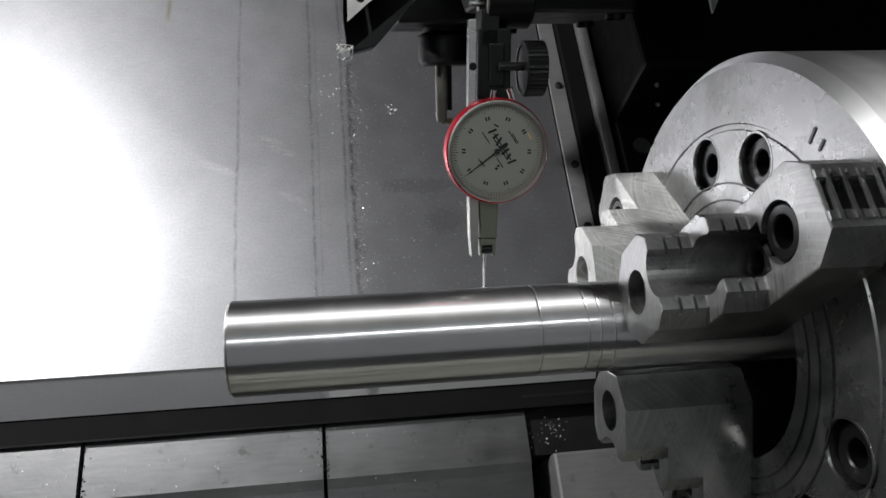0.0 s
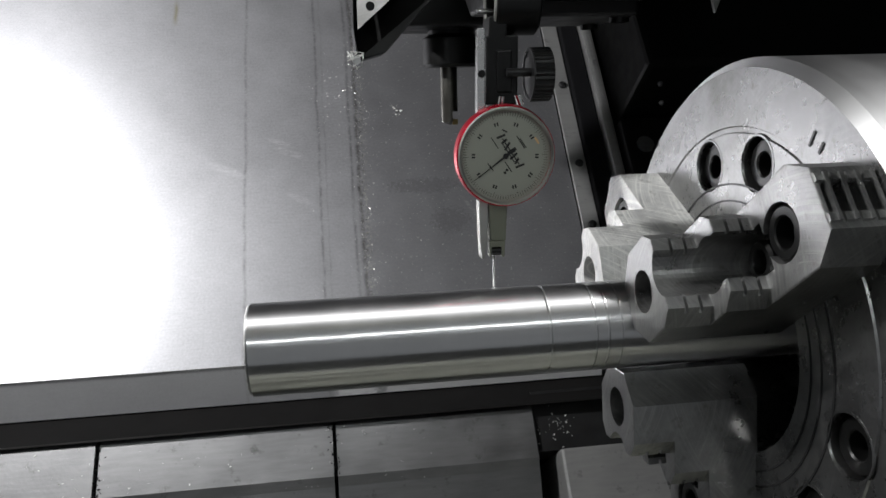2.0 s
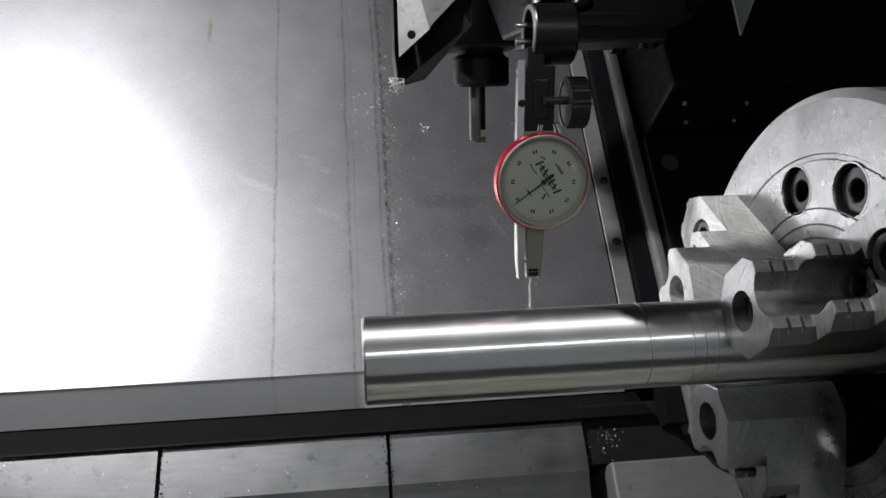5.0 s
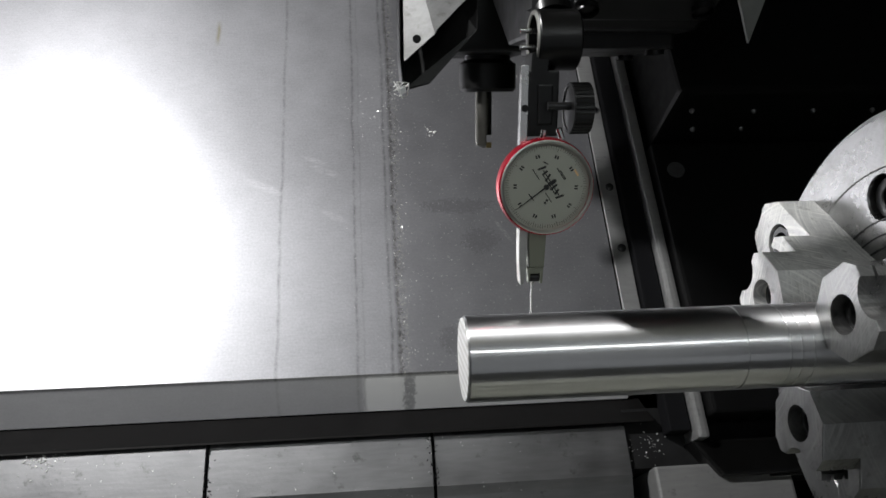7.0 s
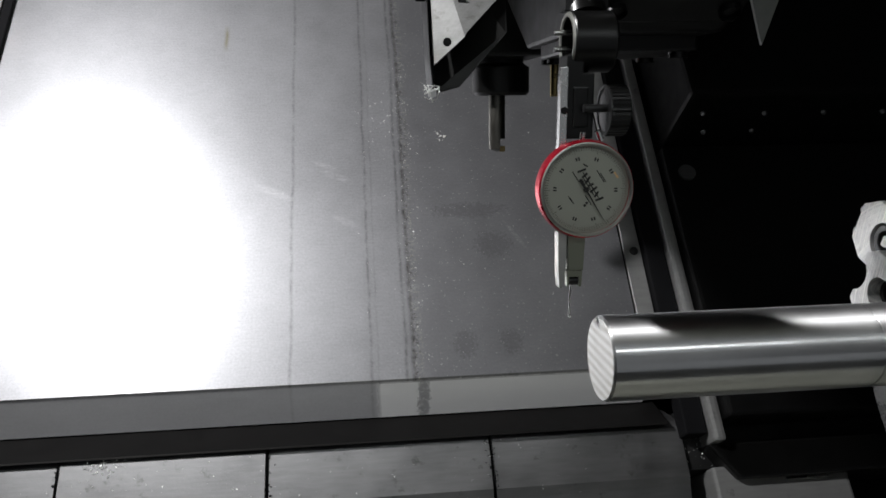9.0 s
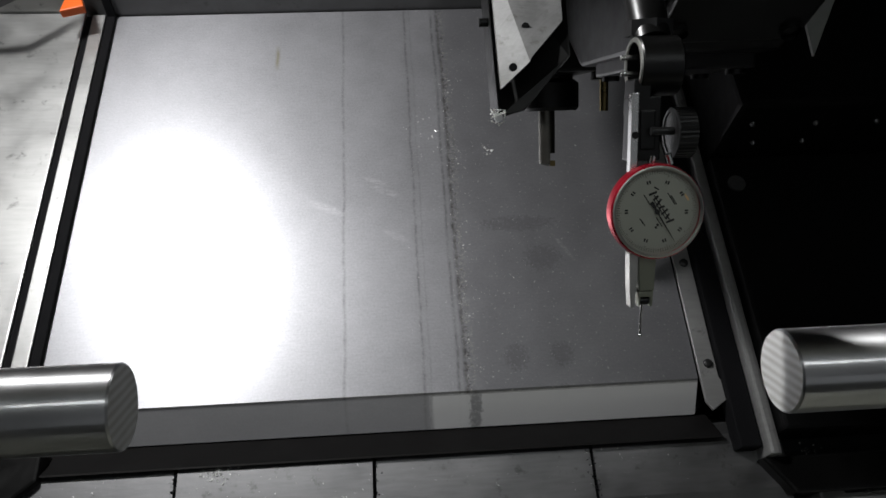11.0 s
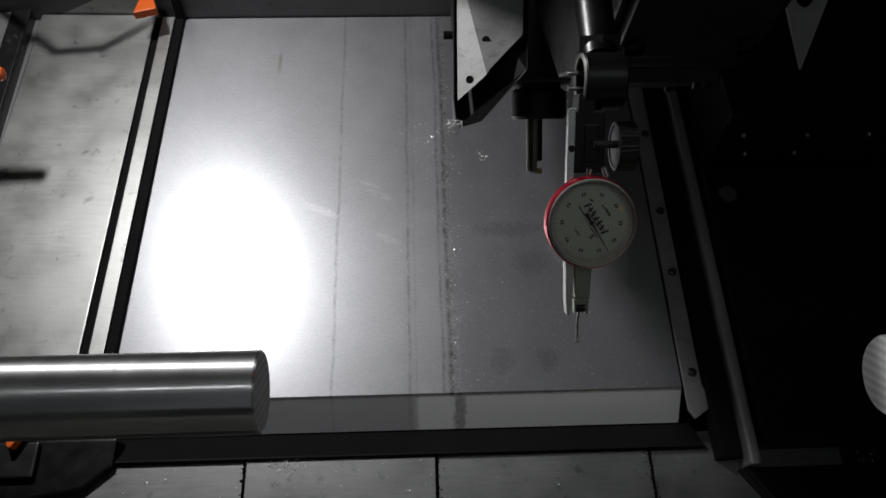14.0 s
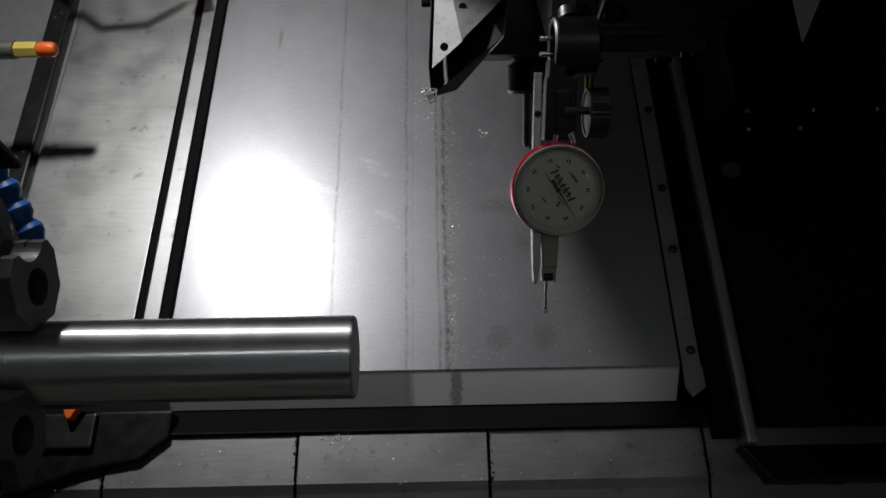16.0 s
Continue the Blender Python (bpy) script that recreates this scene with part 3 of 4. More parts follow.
def jaw(chuck, angle, steel):
    """A stepped chuck jaw; r outwards, s across, a forwards from the face."""
    turn = Matrix.Rotation(radians(angle), 4, "X")

    def at(r, s, a):
        return turn @ Vector((-a, r, s))

    w, steps = 0.0185, lambda r, a, s: at(r, s, a)
    flat = lambda s, r, a: at(r, s, a)
    body = part("jaw", prism([(0.0190, -0.001), (0.0190, 0.052), (0.0525, 0.052), (0.0525, 0.0350), (0.0660, 0.0350), (0.0660, 0.0205), (0.1045, 0.0205), (0.1045, -0.001)],
                             -w, w, steps), steel, chuck, "stepped ground steel jaw", bevel=0.0006)
    for side in (-1, 1):  # corners cut back towards the bar and at every step
        for r0, r1, d, a0, a1 in ((0.016, 0.031, 0.013, -0.003, 0.06), (0.0535, 0.0455, 0.006, 0.0350, 0.06), (0.0670, 0.0590, 0.006, 0.0205, 0.0352), (0.1055, 0.0930, 0.009, -0.003, 0.03)):
            cut(body, prism([(side * w * 1.02, r1), (side * (w + 0.01), r1), (side * (w + 0.01), r0), (side * (w * 1.02 - d), r0)], a0, a1, flat))
    for r, rad, depth in ((0.081, 0.0104, 0.008), (0.0575, 0.0104, 0.010), (0.0355, 0.0082, 0.006)):
        cut(body, tube([at(r, 0, 0.07), at(r, 0, depth)], rad, seg=40))
    for r, a0 in ((0.0525, 0.0395), (0.0525, 0.0450), (0.0660, 0.0240), (0.0660, 0.0295)):  # ring grooves
        cut(body, prism([(-w * 1.2, r - 0.0020), (w * 1.2, r - 0.0020), (w * 1.2, r + 0.004), (-w * 1.2, r + 0.004)], a0 - 0.0006, a0 + 0.0006, flat))
    cut(body, prism([(-0.0088, 0.0600), (0.0088, 0.0600), (0.0088, 0.0715), (-0.0088, 0.0715)], 0.003, 0.05, flat))
    cut(body, prism([(-0.0050, 0.0950), (0.0050, 0.0950), (0.0050, 0.11), (-0.0050, 0.11)], -0.003, 0.0192, flat))
    for i in range(4):
        a0 = 0.0006 + i * 0.0053
        part("grip_rib", prism([(-0.0088, 0.1000), (0.0088, 0.1000), (0.0082, 0.1060), (-0.0082, 0.1060)], a0, a0 + 0.0011, flat), GROUND, body)
        for s0, s1 in ((-0.0088, -0.0050), (0.0050, 0.0088)):
            part("grip_tooth", prism([(s0, 0.1040), (s1, 0.1040), (s1 - 0.0006, 0.1054), (s0 + 0.0006, 0.1054)], a0 + 0.0011, a0 + 0.0038, flat), GROUND, body)
    for r, a in ((0.081, 0.0182), (0.0355, 0.0450), (0.0575, 0.0150)):
        big = 1.2 if r > 0.08 else 0.95
        q = lathe([(0, 0.0060), (0.0046 * big, 0.0060), (0.0046 * big, -0.0006), (0.0050 * big, -0.0012), (0.0072 * big, -0.0012), (0.0082 * big, 0.0), (0.0082 * big, 0.0085)], "x", seg=36)
        q.transform(Matrix.Translation(at(r, 0, a)))
        part("socket_screw", q, BLACK, body, "black socket head screw", smooth=True)
    return body


def chuck_thing(label):
    root = thing("lathe_chuck", (FACE, CY - 0.010, CZ - 0.004), label, "lathe chuck", "lathe chucks")
    prof = [(0.046, 0.001), (0.047, 0.0), (0.088, 0.0), (0.0885, 0.0007), (0.0905, 0.0007), (0.091, 0.0), (CR - 0.004, 0.0), (CR, 0.004), (CR, 0.095), (CR - 0.012, 0.110), (0.046, 0.110)]
    body = part("chuck_body", lathe(prof, "x", seg=128, closed=True), CHUCKM, root, smooth=True)
    # concentric grooves on the face
    for r in (0.054, 0.060, 0.067):
        part("face_groove", lathe([(r - 0.0004, -0.0003), (r + 0.0004, -0.0003), (r + 0.0004, 0.0003), (r - 0.0004, 0.0003)], "x", seg=96, closed=True), DARKST, body)
    off = Vector((0, 0.010, 0.004))
    # the -30 jaw faces the lamp; its paler steel carries that light
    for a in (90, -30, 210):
        j = jaw(root, a, SCORED_LIT if a == -30 else GROUND)
        j.location = off
    for a in (16, 45, 136, 165, 256, 285):
        y, z = 0.077 * math.cos(radians(a)), 0.077 * math.sin(radians(a))
        cut(body, cyl((0.004, y, z), 0.0112, 0.030, "x", 40))
        rim = lathe([(0.0109, 0.0008), (0.0113, -0.0002), (0.0121, -0.0002), (0.0123, 0.0004)], "x", seg=40, closed=True)
        rim.transform(Matrix.Translation((0, y, z)))
        part("bore_rim", rim, CHUCKM, body, smooth=True)
        head = lathe([(0, 0.010), (0.0048, 0.010), (0.0048, 0.0036), (0.0054, 0.0030), (0.0094, 0.0030), (0.0104, 0.0042), (0.0104, 0.0185)], "x", seg=36)
        head.transform(Matrix.Translation((0, y, z)))
        part("socket_screw", head, BLACK, body, "black socket head screw", smooth=True)
    for a, ln in ((64, 0.006), (67.5, 0.0045)):
        bm = box(-0.0003, 0.0, -ln / 2, ln / 2, -0.0006, 0.0006)
        bm.transform(Matrix.Rotation(radians(a), 4, "X") @ Matrix.Translation((-0.0001, 0.099, 0)))
        part("stamped_mark", bm, DARKST, body)
    body.data.materials.append(TURNED)
    for p in body.data.polygons:
        if abs(p.normal.x) < 0.75 and math.hypot(p.center.y, p.center.z) > CR - 0.014:
            p.material_index = 1
    return root


right_chuck = chuck_thing("bright steel three-jaw lathe chuck gripping a turned bar")
left_chuck = copy_thing(right_chuck, pose(-0.380, CY, CZ) @ Matrix.Rotation(radians(-46), 4, "X") @ pose(0, 0, 0, 0, 0, 180) @ pose(0, -0.010, -0.004))
tagged(left_chuck, "steel three-jaw lathe chuck holding a bar, darkened for the shade it stands in")
# same chuck, recoloured dark for the shade at the headstock
for c in left_chuck.children_recursive:
    c.data = c.data.copy()
    for i in range(len(c.data.materials)):
        c.data.materials[i] = BLACK if "screw" in c.name else SHADEDST
for c in left_chuck.children:  # this one's jaws stand further out, on base jaws
    if c.name.startswith("chuck_body"):
        c.location.x += 0.022
for a in (90, -30, 210):
    bm = box(-0.001, 0.0225, 0.030, 0.100, -0.0165, 0.0165)
    bm.transform(Matrix.Translation((0, 0.010, 0.004)) @ Matrix.Rotation(radians(a), 4, "X"))
    part("base_jaw", bm, SHADEDST, left_chuck)
spindle = thing("spindle_nose", (0, CY - 0.01, CZ - 0.004), "dark steel spindle nose behind the chuck", "spindle")
part("nose_ring", cyl((0.397 + 0.15, 0, 0), 0.098, 0.30, "x", 64), DARKST, spindle, smooth=True)
spindle = thing("spindle_nose", (0, CY - 0.01, CZ - 0.004), "dark steel headstock spindle nose behind the chuck", "spindle")
part("nose_ring", cyl((-0.513 - 0.15, 0, 0), 0.098, 0.30, "x", 64), DARKST, spindle, smooth=True)

# ---- the turret and what it holds; X across, U up along the gauge, N towards the operator ----
HUB = Vector((0.1893, -0.2963, 0.4773))
UU = Vector((0, 0.79, 0.61)).normalized()
NN = Vector((1, 0, 0)).cross(UU)
GA = Matrix(((1, UU.x, NN.x, 0), (0, UU.y, NN.y, 0), (0, UU.z, NN.z, 0), (0, 0, 0, 1)))

turret = rides(thing("tool_turret", HUB, "black tool turret with flat tool stations", "tool turret", turn=GA))
bm = bmesh.new()
bmesh.ops.create_cone(bm, cap_ends=True, segments=12, radius1=0.235, radius2=0.235, depth=0.09,
                      matrix=Matrix.Translation((0.079, 0.302, -0.20)) @ AX["x"] @ Matrix.Rotation(radians(15), 4, "Z"))
part("turret_disc", bm, BLACK, turret, bevel=0.003)
block = bmesh.new()
box(-0.004, 0.078, 0.078, 0.26, -0.47, -0.37, block)
part("tool_block", block, BLACK, turret, bevel=0.003)
# added drum out of view, to cast shadow on the cover's right part
drum = cyl((0.117 - HUB.x, 0.165 - HUB.y, 0.51 - HUB.z), 0.21, 0.135, "x", 48)
drum.transform(GA.inverted())
part("shadow_drum", drum, BLACK, turret, bevel=0.003)
for i in range(12):
    tm = Matrix.Translation((0.079, 0.302, -0.20)) @ Matrix.Rotation(radians(30 * i), 4, "X")
    bm = box(-0.040, 0.040, -0.236, -0.224, -0.040, 0.040)
    bm.transform(tm)
    station = part("tool_station", bm, BLACK, turret, bevel=0.002)
    for x, n in ((-0.032, -0.028), (0.032, -0.028), (-0.032, 0.028), (0.032, 0.028)):
        bm = lathe([(0, 0.0), (0.003, 0.0), (0.003, -0.003), (0.006, -0.003), (0.006, 0.002)], "y", at=(x, -0.237, n), seg=16)
        bm.transform(tm)
        part("station_screw", bm, BLACK, station, smooth=True)

holder = rides(thing("turning_tool", HUB - 0.0038 * UU, "black turning tool holder with a pale clamp plate and tip", "turning tool", turn=GA))
n0 = -0.094


def sloped(x, u, n):
    """The holder's top face falls away upwards, towards the lamp."""
    a = u - 0.033
    s = 0.35 / (0.384 - a) if u > 0.068 else 1.003
    return Vector((-0.074 + (x + 0.074) * s, 0.033 + a * s, 0.30 - 0.384 * s + n - n0))


part("shank", prism([(-0.0545, 0.125), (-0.015, 0.125), (-0.0155, 0.074), (-0.040, 0.0475), (-0.0535, 0.0440), (-0.0548, 0.0600)], n0 - 0.030, n0,
                    sloped), BLACK, holder, bevel=0.001)
pl = part("clamp_plate", prism([(-0.0525, 0.125), (-0.0185, 0.125), (-0.0190, 0.0905), (-0.0365, 0.0735), (-0.0375, 0.0715), (-0.0528, 0.0585)], n0 + 0.0005, n0 + 0.004,
                               sloped), CLAMPP, holder, "pale ground steel clamp plate")
for x, u in ((-0.0465, 0.0690), (-0.0380, 0.0880), (-0.040, 0.110)):
    part("plate_screw", cyl(sloped(x, u, n0 + 0.0038), 0.0021, 0.002, "z", 16), BLACK, holder)
part("insert", cyl(sloped(-0.0540, 0.0445, n0 + 0.001), 0.0022, 0.004, "z", 6), BRIGHT, holder, "bright carbide insert")

drill = rides(thing("drill", HUB, "grey steel drill with a brass coloured tip in a black collar", "drill", turn=GA))
part("collar", lathe([(0.0, 0.0), (0.025, 0.0), (0.0275, 0.003), (0.0275, 0.026), (0.022, 0.030), (0.022, 0.10), (0, 0.10)], "z", seg=40), BLACK, drill, smooth=True).matrix_local = Matrix.Translation((0.0466, 0.0445, -0.4315)) @ pose(0, 0, 0, -90, 0, 0)
bit = part("bit", lathe([(0, 0.0), (0.0075, 0.003), (0.0080, 0.008), (0.0080, 0.058), (0, 0.058)], "z", seg=24), BITM, drill, smooth=True)
bit.matrix_local = Matrix.Translation((0.0430, -0.0095, -0.4315)) @ pose(0, 0, 0, -90, 0, 0)
cut(bit, box(0.0018, 0.012, -0.012, 0.012, -0.001, 0.013))
part("cutting_tip", box(0.0019, 0.0072, -0.0058, 0.0058, 0.0005, 0.0058), BRASSY, drill, "brass coloured cutting insert", bevel=0.0005).matrix_local = bit.matrix_local.copy()

# dial test indicator
gauge = rides(thing("dial_indicator", HUB, "round dial test indicator with a red bezel and white face", "dial indicator", turn=GA))
part("case", lathe([(0, -0.0085), (0.0165, -0.0085), (0.0190, -0.006), (0.0190, -0.003), (0, -0.003)], "z"), GREENM, gauge, smooth=True)
bez = part("bezel", lathe([(0.0190, -0.0055), (0.0200, -0.0050), (0.0203, -0.0020), (0.0198, 0.0008), (0.0188, 0.0016), (0.0184, 0.0008), (0.0184, -0.0030)], "z", seg=96, closed=True), REDAN, gauge, "red anodised bezel", smooth=True)
part("bezel_ring", lathe([(0.0186, 0.0014), (0.0193, 0.0018), (0.0187, 0.0021), (0.0179, 0.0014)], "z", seg=96, closed=True), WHITEST, bez, smooth=True)
face = part("face", cyl((0, 0, -0.0012), 0.0184, 0.0012, "z", 96), DIALW, gauge, "off-white printed dial face")


def flat_bar(bm, x, u, length, width, angle, n=-0.00050):
    c, s = math.cos(radians(angle)), math.sin(radians(angle))
    pts = [(a * length / 2, b * width / 2) for a, b in ((-1, -1), (1, -1), (1, 1), (-1, 1))]
    lo = [bm.verts.new((x + p * c - q * s, u + p * s + q * c, n)) for p, q in pts]
    hi = [bm.verts.new((x + p * c - q * s, u + p * s + q * c, n + 0.00012)) for p, q in pts]
    bm.faces.new(hi)
    for i in range(4):
        j = (i + 1) % 4
        bm.faces.new((lo[i], lo[j], hi[j], hi[i]))


bm = bmesh.new()
for i in range(100):
    a = i * 3.6
    ln = 0.0023 if i % 10 == 0 else 0.0015
    flat_bar(bm, (0.0172 - ln / 2) * math.cos(radians(a)), (0.0172 - ln / 2) * math.sin(radians(a)), ln, 0.00013, a)
part("graduations", bm, INK, face)
bm = bmesh.new()
for i in range(10):
    a = i * 36 - 2
    for d in (-0.00055, 0.00055):
        x, u = 0.0128 * math.cos(radians(a)), 0.0128 * math.sin(radians(a))
        flat_bar(bm, x + d * math.cos(radians(a - 90)), u + d * math.sin(radians(a - 90)), 0.0014, 0.0006, a)
part("numerals", bm, INK, face)
bm = bmesh.new()  # slanted maker's mark, as plain strokes
for i in range(7):
    f = i / 6 - 0.5
    flat_bar(bm, 0.0021 + f * 0.0076, 0.0018 - f * 0.0118, 0.0036 - 0.0009 * (i % 2), 0.00085, 20 + 18 * (i % 3))
flat_bar(bm, 0.0022, 0.0017, 0.0125, 0.00045, -57), flat_bar(bm, 0.0012, 0.0012, 0.0090, 0.0004, -57), flat_bar(bm, -0.0002, 0.0098, 0.0022, 0.0005, -30)
part("maker_mark", bm, INK, face)
bm = bmesh.new()
for x, u, ln in ((-0.0042, 0.0052, 0.0052), (0.0062, 0.0052, 0.0058), (0.0072, 0.0048, 0.0045), (0.0012, -0.0044, 0.0048), (-0.0064, -0.0038, 0.0028), (-0.0056, -0.0046, 0.0028)):
    flat_bar(bm, x, u, ln, 0.00035, -57)
for x, u in ((0.0006, -0.0056), (-0.0002, -0.0066)):
    flat_bar(bm, x, u, 0.0010, 0.0009, -57)
part("small_print", bm, INK, face)
bm = bmesh.new()
flat_bar(bm, 0.0128, 0.0056, 0.0030, 0.0008, -57, -0.00052)
part("orange_print", bm, INKY, face, "faint orange print")
bm = prism([(-0.0050, -0.00055), (-0.0040, -0.00085), (0, -0.00035), (0.0148, -0.00008), (0.0148, 0.00008), (0, 0.00035), (-0.0040, 0.00085), (-0.0050, 0.00055)], 0.0, 0.0002, lambda x, u, n: Vector((x, u, n)))
cyl((0, 0, 0.0002), 0.0011, 0.0006, "z", 20, bm=bm)
needle = part("needle", bm, INK, gauge, "black indicator needle")
N0, N1 = pose(0, 0, 0.0003, 0, 0, 216), pose(0, 0, 0.0003, 0, 0, 301)
swings.append((needle, [(0, N0), (8.4, N0), (8.5, N1), (16, N1)]))

place = lambda x, u, n: Vector((x, u, n))
part("light_strip", prism([(-0.0104, -0.0180), (-0.0066, -0.0180), (-0.0070, -0.0340), (-0.0083, -0.0418), (-0.0096, -0.0418), (-0.0102, -0.0330)], -0.0095, -0.0030, place), WHITEST, gauge, "pale flat edge of the stem", bevel=0.0004)
part("lower_body", prism([(-0.0064, -0.0180), (0.0014, -0.0180), (0.0006, -0.0345), (-0.0058, -0.0345)], -0.0090, -0.0032, place), GREENM, gauge, bevel=0.0005)
part("fork", prism([(-0.0062, -0.0347), (0.0004, -0.0347), (0.0000, -0.0415), (-0.0010, -0.0415), (-0.0012, -0.0372), (-0.0052, -0.0372), (-0.0056, -0.0415), (-0.0060, -0.0415)], -0.0080, -0.0036, place), GREENM, gauge, bevel=0.0002)
part("pivot", cyl((-0.0032, -0.0392, -0.0058), 0.0019, 0.0040, "x", 20), BLACK, gauge, smooth=True)
part("stylus", tube([(-0.0036, -0.0395, -0.0060), (-0.0038, -0.0470, -0.0075), (-0.0036, -0.0555, -0.0085)], 0.00055, seg=12), BRIGHT, gauge, "thin bright contact stylus", smooth=True)
part("stylus_ball", lathe([(0, -0.0009), (0.0007, -0.0005), (0.0009, 0), (0.0007, 0.0005), (0, 0.0009)], "z", at=(-0.0036, -0.0557, -0.0085), seg=16), BRIGHT, gauge, smooth=True)
stem = part("stem_plate", prism([(-0.0103, 0.0150), (-0.0072, 0.0150), (-0.0066, 0.0490), (-0.0096, 0.0490)], -0.0090, -0.0045, place), BRIGHT, gauge, "bright flat dovetail stem", bevel=0.0003)
part("stem_screw", cyl((-0.0083, 0.0318, -0.0044), 0.0015, 0.0006, "z", 16), BLACK, stem)

clamp = rides(thing("indicator_clamp", HUB, "black indicator clamp with a round collar and knurled knob", "indicator clamp", turn=GA))
part("clamp_block", prism([(-0.0010, 0.0190), (0.0135, 0.0190), (0.0140, 0.0480), (0.0000, 0.0480)], -0.046, -0.0350, place), BLACK, clamp, bevel=0.0008)
part("link", prism([(0.0005, 0.040), (0.0085, 0.040), (0.0095, 0.056), (0.0015, 0.056)], -0.050, -0.035, place), BLACK, clamp, bevel=0.0008)
NC = -0.045  # the collar sits behind the dial
part("collar", lathe([(0, 0.0112), (0.0107, 0.0112), (0.0111, -0.0050), (0.0125, -0.0050), (0.0136, -0.0040), (0.0136, 0.0140), (0.0125, 0.0150), (0, 0.0150)], "x", at=(0.0089, 0.0620, NC), seg=48), BLACK, clamp, "dark round clamp collar", smooth=True)
part("collar_edge", lathe([(0.0111, -0.0055), (0.0127, -0.0055), (0.0131, -0.0047), (0.0109, -0.0047)], "x", at=(0.0089, 0.0620, NC), seg=48, closed=True), WHITEST, clamp, "bright worn collar edge", smooth=True)
for u in (0.0660, 0.0588):
    part("pin", cyl((0.0018, u, NC), 0.0013, 0.0078, "x", 16), BRIGHT, clamp, smooth=True)
part("cross_screw", cyl((0.0140, 0.0324, -0.032), 0.0018, 0.0120, "x", 20), DARKST, clamp, smooth=True)
part("screw_boss", prism([(0.0040, 0.024), (0.0110, 0.024), (0.0110, 0.042), (0.0040, 0.042)], -0.044, -0.0340, place), BLACK, clamp, bevel=0.0008)
bm = bmesh.new()
prof = []
for i in range(72):
    r = 0.0115 - (0.0003 if i % 2 else 0.0)
    prof.append((r * math.cos(2 * math.pi * i / 72), r * math.sin(2 * math.pi * i / 72)))
prism(prof, 0.0185, 0.0268, lambda p, q, h: Vector((h, 0.0314 + p, -0.034 + q)), bm=bm)
part("knob", bm, BLACK, clamp, "black knurled clamp knob")
part("knob_edge", lathe([(0.0098, 0.0), (0.0112, 0.0), (0.0113, 0.0004), (0.0098, 0.0004)], "x", at=(0.0180, 0.0314, -0.034), seg=48, closed=True), DARKST, clamp, smooth=True)
part("bright_tab", tube([(-0.0005, 0.0185, -0.0060), (0.0000, 0.0230, -0.0055)], 0.0012), BRIGHT, clamp, smooth=True)
part("bright_tab", tube([(0.0078, 0.0195, -0.0060), (0.0062, 0.0235, -0.0055)], 0.0014), BRIGHT, clamp, smooth=True)
part("clamp_rod", tube([(0.014, 0.072, -0.050), (0.015, 0.11, -0.075), (0.017, 0.17, -0.12)], 0.0095, seg=24), BLACK, clamp, smooth=True)
part("rod_nut", cyl((0.014, 0.0800, -0.055), 0.0115, 0.007, "y", 6), DARKST, clamp)

drill2 = rides(thing("drill", HUB, "thin brass coloured drill on the turret", "drill", turn=GA))
part("bit", tube([(0.100, 0.043, -0.4315), (0.100, 0.12, -0.4315)], 0.0042, seg=20), BRASSY, drill2, smooth=True)
part("collar", tube([(0.100, 0.073, -0.4315), (0.100, 0.14, -0.4315)], 0.013, seg=28), BLACK, drill2, smooth=True)
for u in (0.092,):
    part("set_screw", cyl(sloped(-0.0565, u, n0 - 0.012), 0.0024, 0.006, "x", 20), BLACK, holder, smooth=True)
chipb = bmesh.new()
random.seed(5)
for i in range(5):
    a = [sloped(-0.0545, 0.043, n0 + 0.003) + Vector((random.uniform(-0.004, 0.004), random.uniform(-0.003, 0.006), random.uniform(-0.002, 0.002))) for _ in range(4)]
    tube(a, 0.00035, bm=chipb, seg=5)
part("tip_swarf", chipb, CHIP, holder, "bright curl of swarf on the tip")

# ---- coolant nozzles by the headstock ----
noz = thing("coolant_nozzle", (-0.60, 0.0895, 0.14), "orange and yellow coolant nozzle on its feed pipe", "coolant nozzle")
part("tip", lathe([(0, 0.0455), (0.0060, 0.0440), (0.0080, 0.040), (0.0080, 0.031), (0.0072, 0.026), (0, 0.026)], "x", seg=24), ORANGE, noz, "orange plastic tip", smooth=True)
part("body", cyl((0.014, 0, 0), 0.0088, 0.023, "x", 6), YELLOWP, noz, "yellow hexagon body", bevel=0.0008)
part("coupling", cyl((-0.008, 0, 0), 0.0095, 0.020, "x", 24), GREENM, noz, smooth=True)
part("pipe", tube([(-0.016, 0, 0), (-0.06, 0.0, -0.005), (-0.14, 0.02, -0.06), (-0.20, 0.05, -0.135)], 0.007), DARKST, noz, smooth=True)
noz = thing("coolant_nozzle", (-0.466, 0.285, 0.05), "orange flared coolant nozzle on a bent pipe", "coolant nozzle")
fl = prism([(-0.004, 0.030), (0.004, 0.030), (0.006, 0.012), (0.016, -0.016), (-0.012, -0.024), (-0.006, 0.010)], -0.006, 0.006, lambda x, y, z: Vector((x, y, z)))
part("flared_tip", fl, ORANGE, noz, "orange flared plastic tip", bevel=0.0015)
part("pipe", tube([(0, 0.028, 0), (-0.01, 0.06, 0.01), (-0.03, 0.12, 0.0), (-0.05, 0.20, -0.04)], 0.006), DARKST, noz, smooth=True)
part("feed_hose", tube([(0.0, 0.03, 0.004), (-0.010, 0.010, 0.07), (-0.048, -0.022, 0.07), (-0.065, -0.036, 0.07), (-0.115, -0.040, 0.07), (-0.20, 0.03, 0.06), (-0.26, 0.06, -0.035)], 0.0055), DARKST, noz, smooth=True)
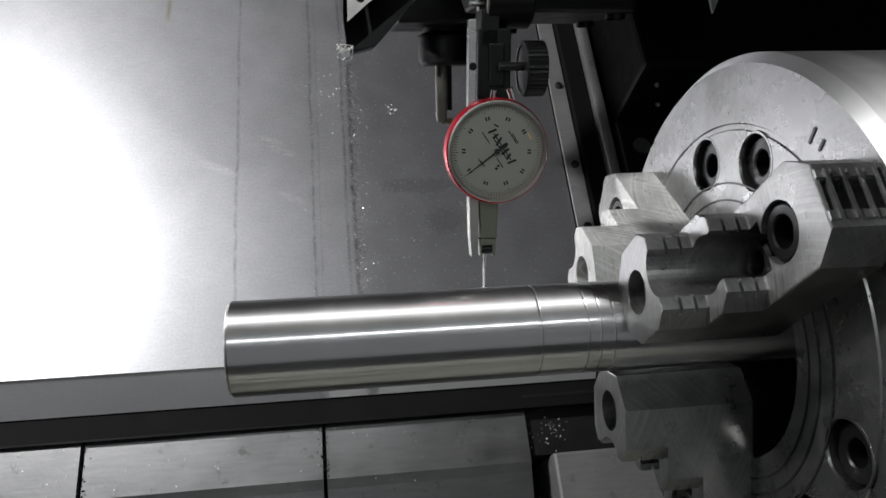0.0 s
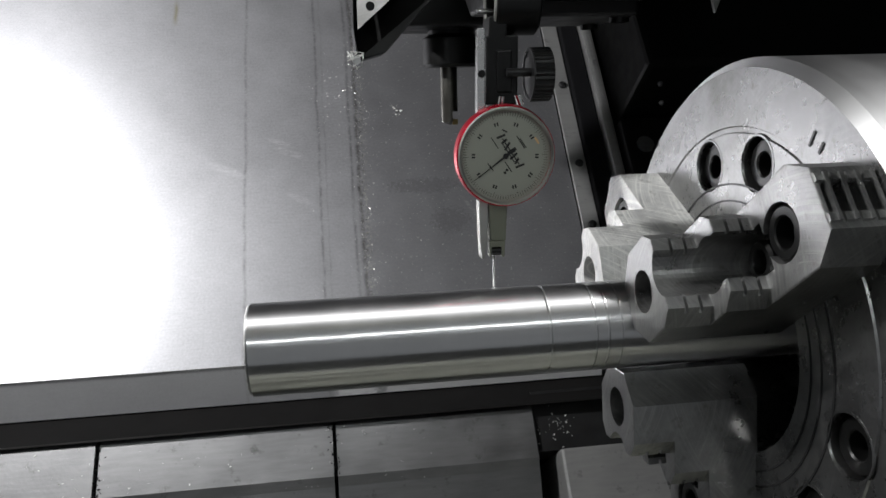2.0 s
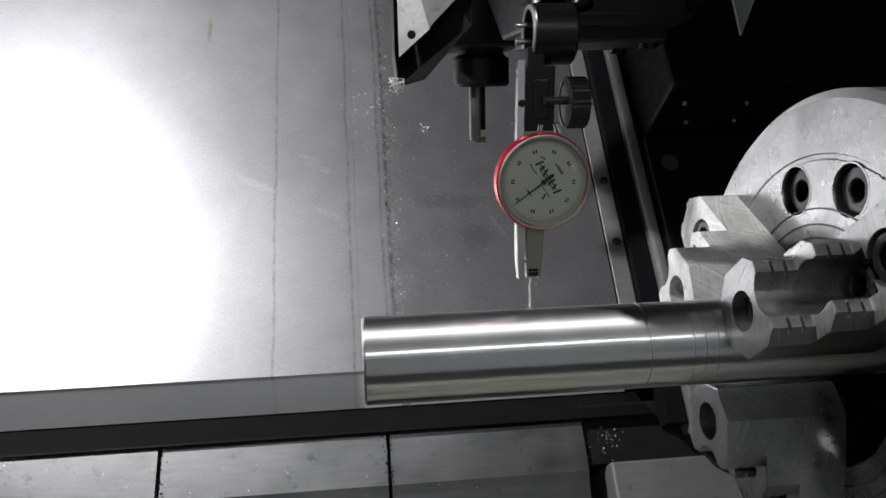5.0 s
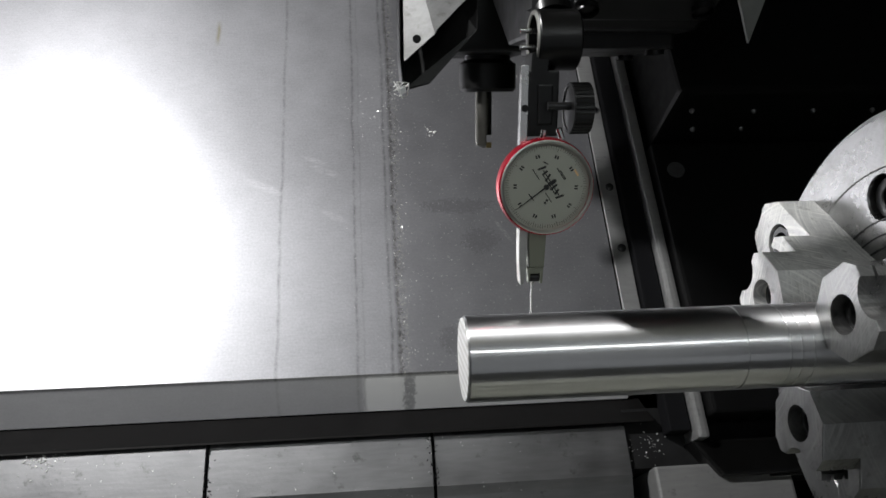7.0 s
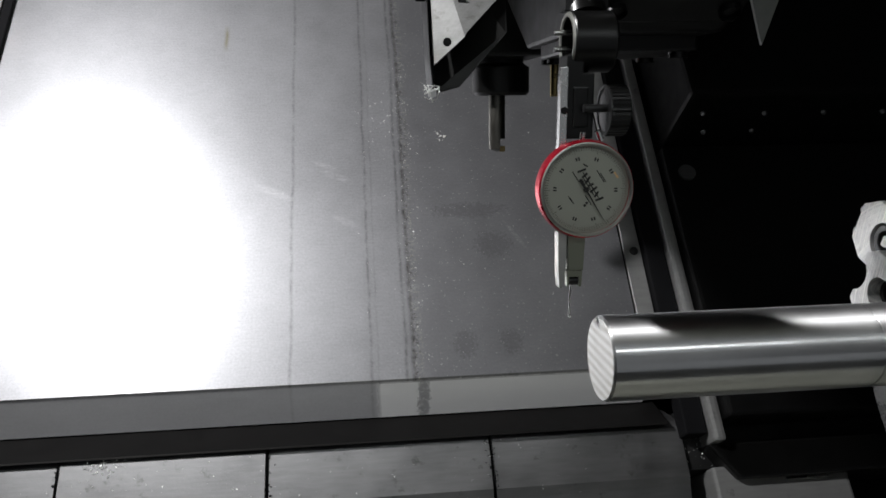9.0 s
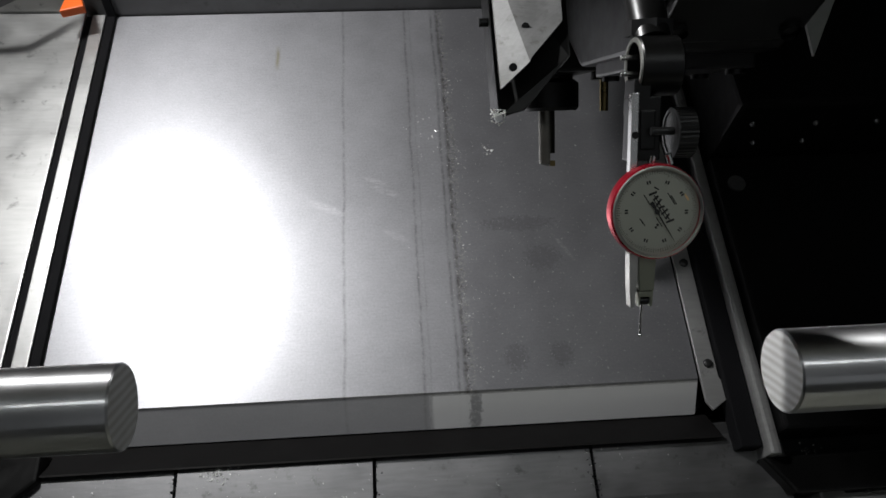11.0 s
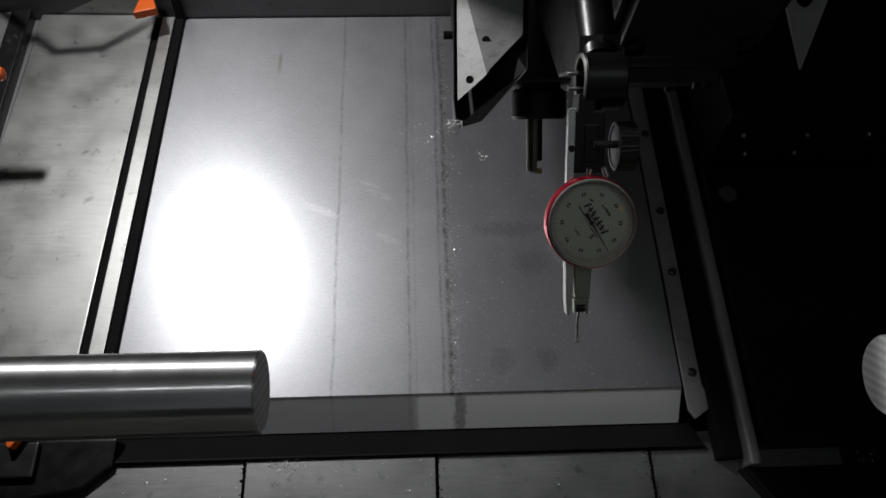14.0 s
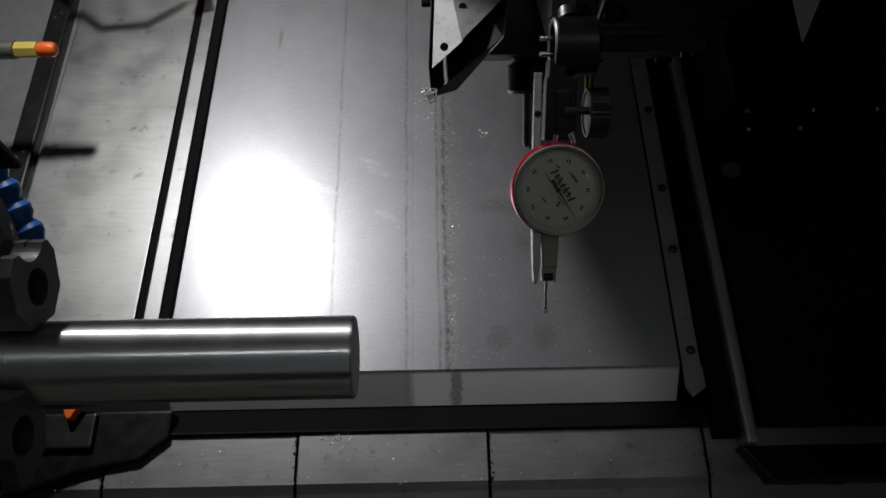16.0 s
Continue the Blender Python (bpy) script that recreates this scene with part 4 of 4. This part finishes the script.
noz = thing("coolant_nozzle", (-0.520, -0.262, 0.02), "orange flared coolant nozzle below the chuck", "coolant nozzle")
part("flared_tip", prism([(-0.014, 0.012), (0.013, 0.012), (0.001, -0.012), (-0.003, -0.012)], -0.006, 0.006, lambda x, y, z: Vector((x, y, z))), ORANGE, noz, "orange flared plastic tip", bevel=0.0015)
hose = thing("coolant_hose", (-0.446, -0.206, 0.283), "blue segmented coolant hose", "coolant hose")
for i in range(6):
    bm = lathe([(0, -0.009), (0.0060, -0.009), (0.0095, -0.003), (0.0100, 0.002), (0.0070, 0.007), (0, 0.007)], "z", seg=24)
    bm.transform(Matrix.Translation((-0.006 * i, 0.011 * i, 0.010 * i)) @ Vector((-0.006, 0.011, 0.010)).to_track_quat("Z", "Y").to_matrix().to_4x4())
    part("bead", bm, BLUEP, hose, smooth=True)


# ---- chips ----
def chips(bm, n, area, z, size):
    for _ in range(n):
        x, y = area()
        s = size * random.uniform(0.4, 1.3)
        c = Vector((x, y, z + s * 0.35))
        vs = [bm.verts.new(c + Vector((random.uniform(-s, s), random.uniform(-s, s), random.uniform(-0.35 * s, 0.35 * s)))) for _ in range(4)]
        for a, b, d in ((0, 1, 2), (0, 2, 3), (0, 3, 1), (1, 3, 2)):
            bm.faces.new((vs[a], vs[b], vs[d]))
    return bm


random.seed(11)
bm = chips(bmesh.new(), 170, lambda: (random.gauss(0.153, 0.006), random.uniform(-0.22, 0.19)), 0.0, 0.0011)
chips(bm, 120, lambda: (random.uniform(0.09, 0.34), random.uniform(-0.21, 0.16)), 0.0, 0.0009)
chips(bm, 45, lambda: (random.gauss(0.125, 0.012), random.gauss(0.09, 0.03)), 0.0, 0.0014)
chips(bm, 10, lambda: (random.gauss(0.194, 0.003), random.gauss(0.072, 0.004)), 0.0, 0.0022)
swarf = rides(tagged(part("metal_chips", bm, CHIP), "tiny bright metal chips lying on the slide cover", "metal chips", kind="stuff"))
bm = chips(bmesh.new(), 160, lambda: (random.uniform(-0.55, 0.2), random.uniform(-0.345, -0.289)), -0.004, 0.0009)
chips(bm, 60, lambda: (random.gauss(-0.262, 0.010), random.gauss(-0.290, 0.004)), -0.004, 0.0016)
chips(bm, 60, lambda: (random.gauss(0.320, 0.014), random.gauss(-0.306, 0.010)), -0.012, 0.0011)
dirt = bmesh.new()
for seam in edges[2:-1]:
    chips(dirt, 70, lambda: (seam + random.gauss(0, 0.0022), random.uniform(-0.336, -0.289)), -0.006, 0.0017)
tagged(part("oily_swarf", dirt, RUBBER), "black oily swarf packed along the way cover joints", "swarf", kind="stuff")
part("chip_tray", box(0.3035, 0.60, -0.330, -0.270, -0.06, -0.0125), DARKST, bed)
tagged(part("metal_chips", bm, CHIP), "bright metal chips scattered on the way covers", "metal chips", kind="stuff")

motions()
